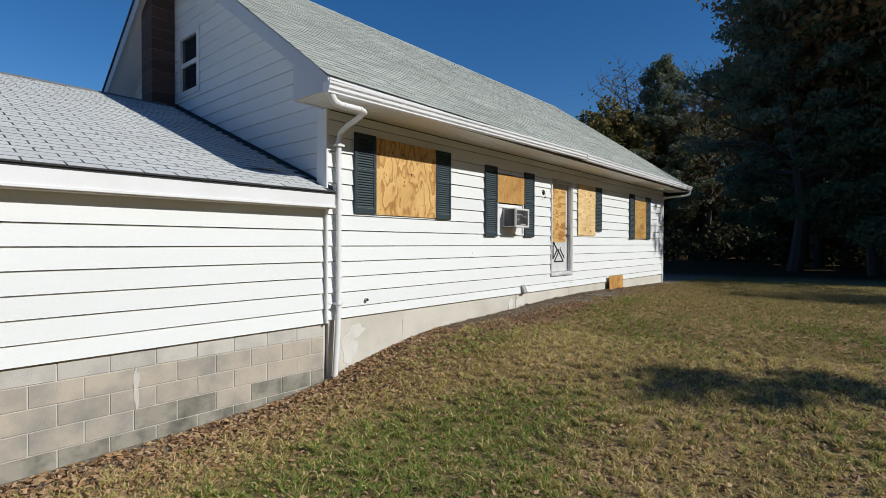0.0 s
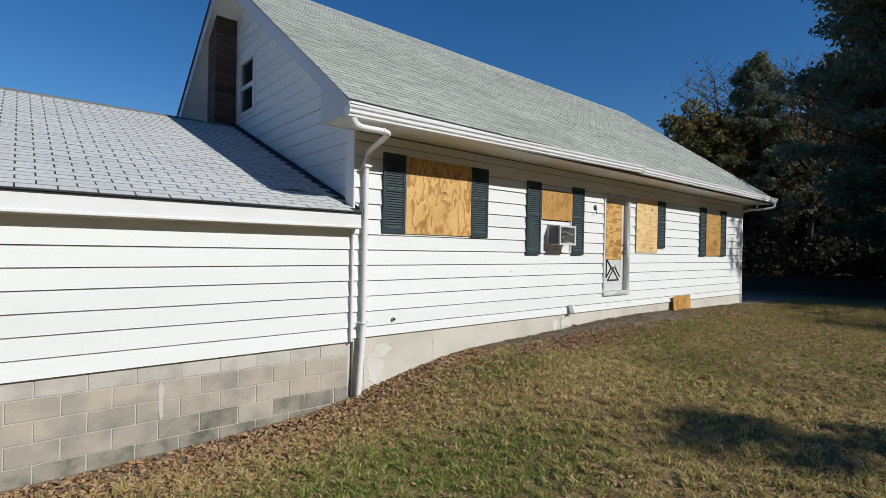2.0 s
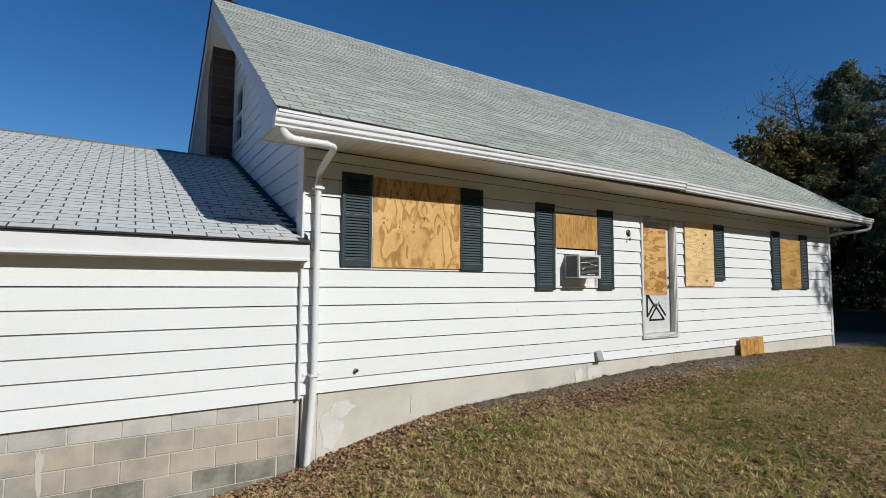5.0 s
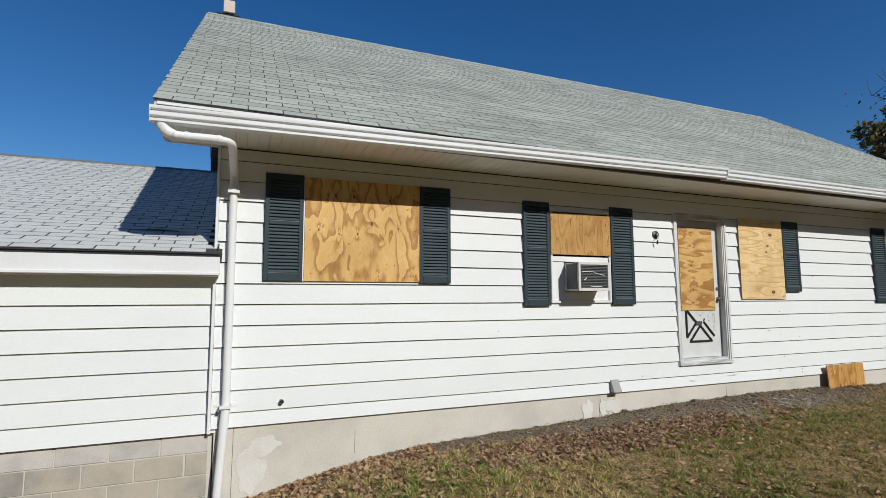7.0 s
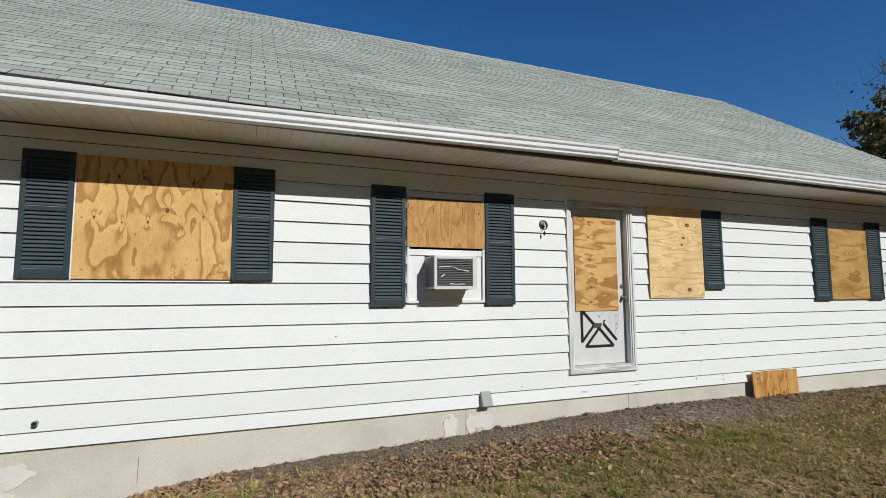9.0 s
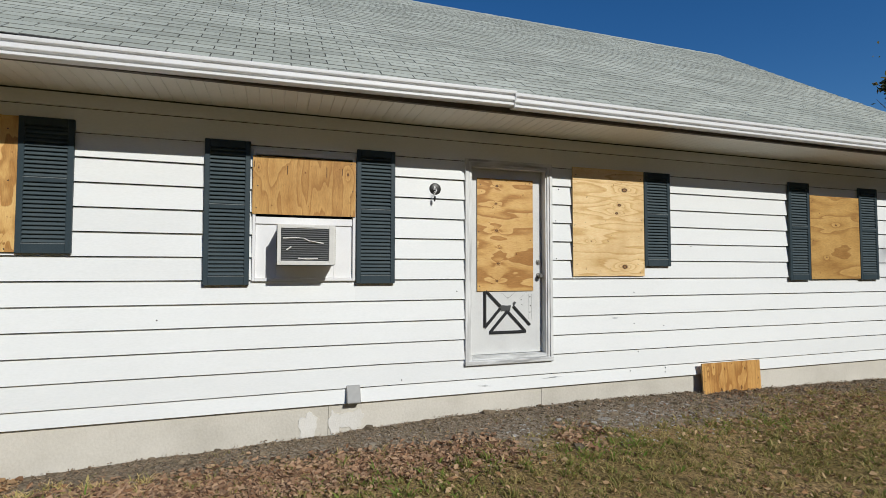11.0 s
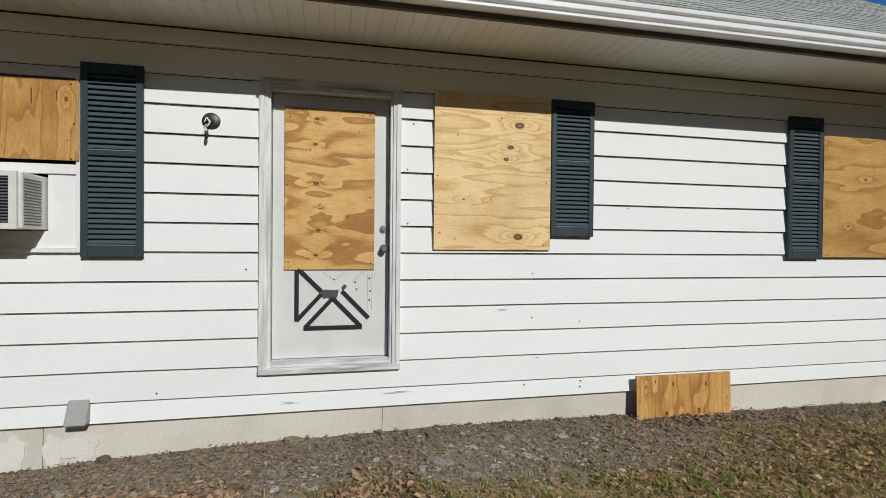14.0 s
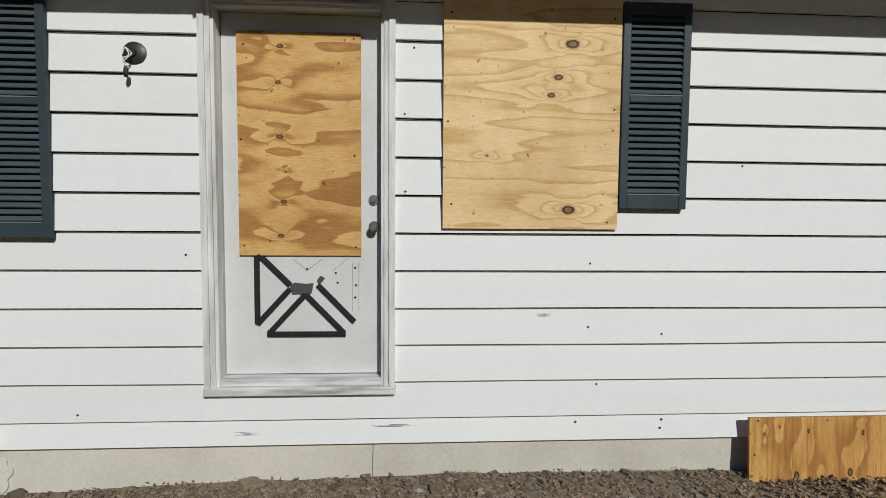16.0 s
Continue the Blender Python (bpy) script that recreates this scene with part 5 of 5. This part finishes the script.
def tree(name, kind, height, radius, seed, mat, label, leaves, size):
    rng = random.Random(seed)
    t = thing(name, (0, 0, 0), label, "tree", "trees round the lawn")
    bm = bmesh.new()
    lean = [(0.02 * height * math.sin(1.3 * k + seed), 0.02 * height * math.cos(1.7 * k + seed), height * k / 6) for k in range(7)]
    lean[0] = (0, 0, -0.6)
    r0 = 0.016 * height
    tube(bm, lean, [r0 * (1.25 if k == 0 else 1 - k / 6.6) for k in range(7)], 8)
    centres, radii = [], []
    limbs = {"conifer": 46, "broad": 40, "bare": 46, "plume": 38}[kind]
    low = {"conifer": 0.12, "plume": 0.22}.get(kind, 0.25)
    for i in range(limbs):
        f = low + (0.97 - low) * i / limbs
        k = min(int(f * 6), 5)
        base = Vector(lean[k]).lerp(Vector(lean[k + 1]), f * 6 - k)
        base.z = f * height
        a = i * 2.4 + rng.uniform(-0.4, 0.4)
        if kind == "conifer":
            reach, rise = radius * (1.05 - f) * rng.uniform(0.65, 1.2) + 0.2, rng.uniform(-0.25, 0.15)
        elif kind == "plume":
            g = (f - low) / (1 - low)
            reach, rise = radius * (1.02 - 0.80 * g ** 1.6) * rng.uniform(0.55, 1.15), rng.uniform(0.05, 0.45)
        else:
            g = (f - low) / (1 - low)
            reach, rise = radius * (0.35 + 1.5 * g * (1 - g) + 0.25 * (1 - g)) * rng.uniform(0.6, 1.15), rng.uniform(0.25, 0.8)
        tip = base + Vector((math.cos(a), math.sin(a), rise)) * reach
        midp = base.lerp(tip, 0.5) + Vector((0, 0, 0.06 * reach))
        rr = r0 * (1 - f) * 0.45 + 0.015
        tube(bm, [base, midp, tip], [rr, rr * 0.6, rr * 0.25], 5)
        if kind == "plume":
            side_ = Vector((-math.sin(a), math.cos(a), 0))
            for w in range(9):
                q = 0.35 + 0.075 * w
                c = base.lerp(tip, q * rng.uniform(0.85, 1.15)) + side_ * rng.uniform(-0.45, 0.45) * reach * q + Vector((0, 0, rng.uniform(-0.55, 0.65)))
                tube(bm, [base.lerp(tip, max(0.2, q - 0.2)), c], [rr * 0.35, 0.01], 4)
                centres.append(c)
                radii.append(rng.uniform(0.22, 0.80))
            continue
        for q in (0.35, 0.65, 0.95):
            c = base.lerp(tip, q)
            spread = (0.24 if kind == "conifer" else 0.32) * reach + 0.25
            centres.append(c + Vector((rng.uniform(-1, 1), rng.uniform(-1, 1), rng.uniform(-0.5, 0.5))) * spread * 0.6)
            radii.append(spread * rng.uniform(0.6, 1.2))
            if kind == "bare":
                for w in range(3):
                    tip2 = c + Vector((rng.uniform(-1, 1), rng.uniform(-1, 1), rng.uniform(0.2, 1.2))) * reach * 0.4
                    tube(bm, [c, c.lerp(tip2, 0.5) + Vector((0.05, 0, 0.05)), tip2], [rr * 0.5, rr * 0.35, 0.008], 4)
    smooth(bm)
    part("trunk", bm, M_BARK, t, "grey-brown bark")
    if leaves:
        crown = new("crown", leaf_cloud("crown", centres, radii, leaves, size, mat, {"conifer": 0.55, "plume": 0.55}.get(kind, 0.85), seed))
        crown.parent = t
    return t


def place(t, x, y, s=1.0, turn=0.0, first=False):
    m = pose(x, y, ground_z(x, y), 0, 0, turn) @ Matrix.Scale(s, 4)
    if first:
        t.matrix_basis = m
        return t
    sc = t.scale.x
    return copy_thing(t, pose(x, y, ground_z(x, y), 0, 0, turn) @ Matrix.Scale(s / sc, 4))


pine = tree("conifer", "conifer", 16, 4.2, 3, M_CONIFER, "tall dark green conifer at the lawn's edge", 17000, 0.165)
place(pine, 1.8, 36, 1.05, 130, True)
white_pine = tree("white_pine", "plume", 18, 5.0, 4, M_PINE, "tall open-crowned pine with feathery grey-green plumes", 36000, 0.105)
place(white_pine, -9.0, 43, 0.99, 40, True)
oak = tree("oak_tree", "broad", 14, 5.0, 8, M_OAK, "oak with brown and green autumn leaves", 30000, 0.20)
place(oak, -12.6, 41.5, 0.90, 0, True)
dark = tree("woodland_tree", "broad", 18, 6.0, 12, M_DARKLEAF, "tall dark russet-leaved tree in deep shade", 21000, 0.165)
place(dark, 6.0, 27.5, 1.0, 0, True)
bare = tree("bare_tree", "bare", 15, 4.5, 5, M_OAK, "bare-branched tree with a few last leaves", 1200, 0.12)
place(bare, -5.6, 44, 1.08, 0, True)
for x, y, s, a in ((-3.0, 47, 1.1, 80), (-13.6, 46, 1.2, 200), (-10.9, 48, 1.18, 30), (-7.2, 49, 1.15, 300)):
    place(bare, x, y, s, a)
for x, y, s, a in ((2.4, 26.2, 1.04, 200), (-5.5, 52, 0.90, 130), (0.5, 40, 0.95, 20)):
    place(white_pine, x, y, s, a)
for x, y, s, a in ((-6.5, 55, 1.1, 40), (6.5, 33, 1.2, 70), (5.5, 24.5, 0.85, 10), (11, 27, 1.05, 160)):
    place(pine, x, y, s, a)
for x, y, s, a in ((7.8, 26, 1.05, 90), (3.0, 32, 1.1, 200), (10, 31, 1.1, 300), (4.2, 36, 1.15, 30), (14.5, 26.5, 0.95, 140), (17, 27, 1.0, 50), (22, 28.5, 1.05, 260)):
    place(dark, x, y, s, a)
for x, y, s, a in ((-36, -1.0, 0.70, 120), (-14.8, 46.5, 0.86, 60), (-10.2, 47.5, 0.92, 250)):
    place(oak, x, y, s, a)
# trees beyond the lawn whose shade falls on it
place(pine, 17.9, 6.2, 0.62, 20)
place(dark, 26.2, 16.9, 0.76, 200)
place(dark, 15.5, 23.5, 0.85, 330)


def undergrowth(name, count, x0, x1, y0, y1, h, seed, label):
    g = np.random.default_rng(seed)
    c = np.stack((g.uniform(x0, x1, count), g.uniform(y0, y1, count), g.uniform(0.0, h, count)), 1)
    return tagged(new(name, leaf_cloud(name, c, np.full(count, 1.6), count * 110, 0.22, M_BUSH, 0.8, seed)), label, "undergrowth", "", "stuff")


# Bushes added to fill the shade between the trunks, dark by their colour.
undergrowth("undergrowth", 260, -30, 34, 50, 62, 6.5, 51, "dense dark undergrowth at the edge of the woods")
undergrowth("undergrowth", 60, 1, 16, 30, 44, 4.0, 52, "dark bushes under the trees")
undergrowth("undergrowth", 60, -14, 6, 37, 45, 3.2, 53, "low bushes added to darken the gaps among the trunks")


def woods_backdrop():
    """Wooded rises that close the clearing all round, nearer and higher to the unseen east to cut sky light."""
    bm = bmesh.new()
    rows = []
    for k, (d, z, de, ze) in enumerate(((66, -1, 43, -1), (70, 5.0, 45, 13.0), (76, 8.5, 49, 20.0), (90, 10, 58, 24.5))):
        row = []
        for a in range(-180, 180, 2):
            # e: share of the added eastern height that blocks low sky from the wall
            e = max(0.0, min(1.0, (a - 28) / 22)) * max(0.0, min(1.0, (178 - a) / 22))
            r_, h = d + (de - d) * e, z + (ze - z) * e
            rough = 0 if k == 0 else 1.6 * noise.noise((a * 0.09, k, 0)) + 0.9 * noise.noise((a * 0.4, k, 3))
            row.append(bm.verts.new((r_ * math.sin(radians(a)), r_ * math.cos(radians(a)), h + rough)))
        rows.append(row)
    for a, c in zip(rows, rows[1:]):
        for i in range(len(a)):
            j = (i + 1) % len(a)
            bm.faces.new((a[i], a[j], c[j], c[i]))
    return solid("backdrop", bm, mottled("distant woods", (0.05, 0.05, 0.028), (0.03, 0.032, 0.02), 0.35, 2.5, 0.8, 0.95, 0.3, 0.8), "dark wooded rise round the clearing, its unseen east raised to block sky light", "woods")


woods_backdrop()


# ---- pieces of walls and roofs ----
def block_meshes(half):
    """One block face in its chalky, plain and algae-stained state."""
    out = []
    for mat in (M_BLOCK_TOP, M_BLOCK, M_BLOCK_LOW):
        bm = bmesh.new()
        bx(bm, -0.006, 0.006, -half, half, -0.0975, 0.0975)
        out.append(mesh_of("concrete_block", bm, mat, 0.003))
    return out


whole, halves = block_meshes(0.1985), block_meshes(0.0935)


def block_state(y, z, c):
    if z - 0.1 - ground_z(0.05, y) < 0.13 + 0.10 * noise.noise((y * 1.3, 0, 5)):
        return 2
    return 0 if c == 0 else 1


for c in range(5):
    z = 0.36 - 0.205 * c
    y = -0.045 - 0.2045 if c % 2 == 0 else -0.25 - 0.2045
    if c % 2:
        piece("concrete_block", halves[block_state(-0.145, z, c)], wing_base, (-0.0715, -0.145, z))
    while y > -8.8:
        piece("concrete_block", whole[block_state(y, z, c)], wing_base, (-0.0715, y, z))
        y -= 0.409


def shingles(name, parent, xe, ze, xr, zr, y0, y1, expo, tab, near, mat, mat_one, seed, label, gap=0.009, skew=0.012):
    """Tabs laid course by course from the eave (xe, ze) to the ridge (xr, zr)."""
    r = random.Random(seed)
    run = Vector((xr - xe, 0, zr - ze))
    length = run.length
    u = run.normalized()
    nrm = Vector((-u.z, 0, u.x))
    if nrm.z < 0:
        nrm = -nrm
    w = tab - gap
    bm = bmesh.new()
    top = expo + 0.006

    def corner(s, h, y):
        return u * s + nrm * h + Vector((0, y, 0))
    v = [corner(0, 0.002, -w / 2), corner(0, 0.002, w / 2), corner(0, 0.009, w / 2), corner(0, 0.009, -w / 2), corner(top, 0.001, -w / 2), corner(top, 0.001, w / 2), corner(top, 0.005, w / 2), corner(top, 0.005, -w / 2)]
    quads = [(0, 1, 2, 3), (3, 2, 6, 7), (0, 3, 7, 4), (1, 5, 6, 2), (4, 7, 6, 5), (0, 4, 5, 1)]
    vs = [bm.verts.new(p) for p in v]
    for q in quads:
        bm.faces.new([vs[i] for i in q])
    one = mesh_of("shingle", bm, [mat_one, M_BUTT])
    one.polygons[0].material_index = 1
    far = []
    k = int(length / expo)
    count = 0
    for c in range(k):
        s = c * expo
        base = Vector((xe, 0, ze)) + u * s
        off = (0.0 if c % 2 else tab / 2) + r.uniform(-skew, skew)
        y = y0 + off - tab / 2
        while y < y1:
            a, b_ = max(y0, y - w / 2), min(y1, y + w / 2)
            if b_ - a > 0.03:
                mid = (a + b_) / 2
                up = nrm * (r.uniform(0, 0.0035))
                slip = u * r.uniform(-0.004, 0.004)
                p = base + up + slip + Vector((0, mid, 0))
                if b_ - a > w - 0.001 and near(c, mid) and count < 300:
                    count += 1
                    piece("shingle", one, parent, p)
                else:
                    f = (b_ - a) / w
                    far.append([(p.x + q.x, p.y + q.y * f, p.z + q.z) for q in v])
            y += tab
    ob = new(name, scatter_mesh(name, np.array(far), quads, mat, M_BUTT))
    ob.parent = parent
    return tagged(ob, label, "", "", "stuff")


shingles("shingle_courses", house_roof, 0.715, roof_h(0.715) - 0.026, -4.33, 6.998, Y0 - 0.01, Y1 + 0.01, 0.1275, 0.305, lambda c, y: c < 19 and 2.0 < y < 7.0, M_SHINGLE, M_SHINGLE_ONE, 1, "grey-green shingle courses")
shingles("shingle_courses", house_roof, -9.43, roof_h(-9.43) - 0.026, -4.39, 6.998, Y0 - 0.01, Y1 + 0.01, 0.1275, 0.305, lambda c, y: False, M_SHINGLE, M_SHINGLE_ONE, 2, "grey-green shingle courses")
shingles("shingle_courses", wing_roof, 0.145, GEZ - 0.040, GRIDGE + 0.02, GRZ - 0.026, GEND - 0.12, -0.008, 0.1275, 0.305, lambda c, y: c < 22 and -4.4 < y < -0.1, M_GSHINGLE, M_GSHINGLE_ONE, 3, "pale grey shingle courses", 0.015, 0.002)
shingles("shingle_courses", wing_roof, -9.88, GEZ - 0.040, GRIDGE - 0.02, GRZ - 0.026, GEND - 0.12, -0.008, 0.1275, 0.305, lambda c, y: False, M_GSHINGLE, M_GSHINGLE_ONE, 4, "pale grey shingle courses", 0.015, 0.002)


def ridge_caps(parent, x, z, slope, y0, y1, mat):
    bm = bmesh.new()
    d = 0.13
    prism(bm, [(-d, -d * slope), (0, 0.0), (d, -d * slope), (d, -d * slope + 0.008), (0, 0.010), (-d, -d * slope + 0.008)], 0, 0.205)
    me = mesh_of("ridge_cap", bm, mat)
    y, i = y0, 0
    while y < y1 - 0.1:
        piece("ridge_cap", me, parent, (x, y, z + 0.002 + 0.003 * (i % 2)))
        y += 0.2
        i += 1


# Black for metal edges, and for the shade line drawn under the eaves.
M_BLACKEDGE = mottled("black edge metal and eave shade line", (0.045, 0.046, 0.05), (0.03, 0.03, 0.032), 6, 60, 0.5, 0.7)


def eave_strip(parent, x, z, slope, y0, y1, label):
    """A dark strip drawn as the shade line under the lowest tabs, a little wavy."""
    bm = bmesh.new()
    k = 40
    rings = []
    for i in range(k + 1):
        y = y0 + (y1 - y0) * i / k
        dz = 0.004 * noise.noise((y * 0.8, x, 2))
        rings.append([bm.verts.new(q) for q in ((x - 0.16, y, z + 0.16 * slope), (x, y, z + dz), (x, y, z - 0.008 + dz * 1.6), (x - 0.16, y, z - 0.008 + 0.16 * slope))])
    for p, q in zip(rings, rings[1:]):
        for i in range(4):
            bm.faces.new((p[i], p[(i + 1) % 4], q[(i + 1) % 4], q[i]))
    bm.faces.new(rings[0][::-1])
    bm.faces.new(rings[-1])
    return part("starter_strip", bm, M_BLACKEDGE, parent, label)


eave_strip(house_roof, 0.712, roof_h(0.712) - 0.0265, SLOPE_H, Y0 - 0.008, Y1 + 0.008, "dark strip drawn as the shade line under the lowest shingles")
bm = bmesh.new()
bx(bm, 0.690, 0.706, Y0 + 0.02, Y1 - 0.02, roof_h(0.712) - 0.066, roof_h(0.712) - 0.0375)
part("drip_edge", bm, M_TRIM, house_roof, "white metal drip edge")
eave_strip(wing_roof, 0.143, GEZ - 0.0405, SLOPE_G, GEND - 0.11, -0.006, "dark strip drawn as the shade line under the lowest shingles")
bm = bmesh.new()
prism(bm, [(-4.36, 7.022), (-9.45, roof_h(-9.45) - 0.008), (-9.45, roof_h(-9.45) - 0.06), (-4.36, 6.965)], Y0 - 0.022, Y0 + 0.02)
part("rake_drip_edge", bm, M_BLACKEDGE, house_roof, "dark metal edge along the rake")
LOOSE = (-0.78, -0.22, -0.51)
# flashing where the wing's roof meets the gable
bm = bmesh.new()
for a_, c_ in ((0.10, -1.6), (-1.58, -3.2), (-3.18, -4.9)):
    za, zc = GEZ + SLOPE_G * (0.05 - a_) - 0.006, GEZ + SLOPE_G * (0.05 - c_) - 0.006
    prism(bm, [(a_, za), (c_, zc), (c_, zc + 0.055), (a_, za + 0.055)], -0.0235, -0.0145)
    prism(bm, [(a_, za + 0.004), (c_, zc + 0.004), (c_, zc + 0.010), (a_, za + 0.010)], -0.075, -0.0236)
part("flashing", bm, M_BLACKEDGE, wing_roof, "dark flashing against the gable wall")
bm = bmesh.new()
for i in range(8):
    ya_, yb_ = LOOSE[0] + (LOOSE[1] - LOOSE[0]) * i / 8, LOOSE[0] + (LOOSE[1] - LOOSE[0]) * (i + 1) / 8
    lift = 0.020 + 0.014 * math.sin(0.8 + i * 0.55)
    zx = GEZ + SLOPE_G * (0.05 - LOOSE[2])
    prism(bm, [(LOOSE[2], zx + lift), (LOOSE[2] - 0.11, zx + SLOPE_G * 0.11 + 0.004), (LOOSE[2] - 0.11, zx + SLOPE_G * 0.11 + 0.009), (LOOSE[2], zx + lift + 0.005)], ya_, yb_)
part("loose_strip", bm, M_GSHINGLE_ONE, wing_roof, "shingle strip lifted from its course")
ridge_caps(house_roof, -4.36, 7.015, SLOPE_H, Y0, Y1 - 0.1, M_SHINGLE_ONE)
ridge_caps(wing_roof, GRIDGE, GRZ - 0.008, SLOPE_G, GEND, -0.2, M_BUTT)
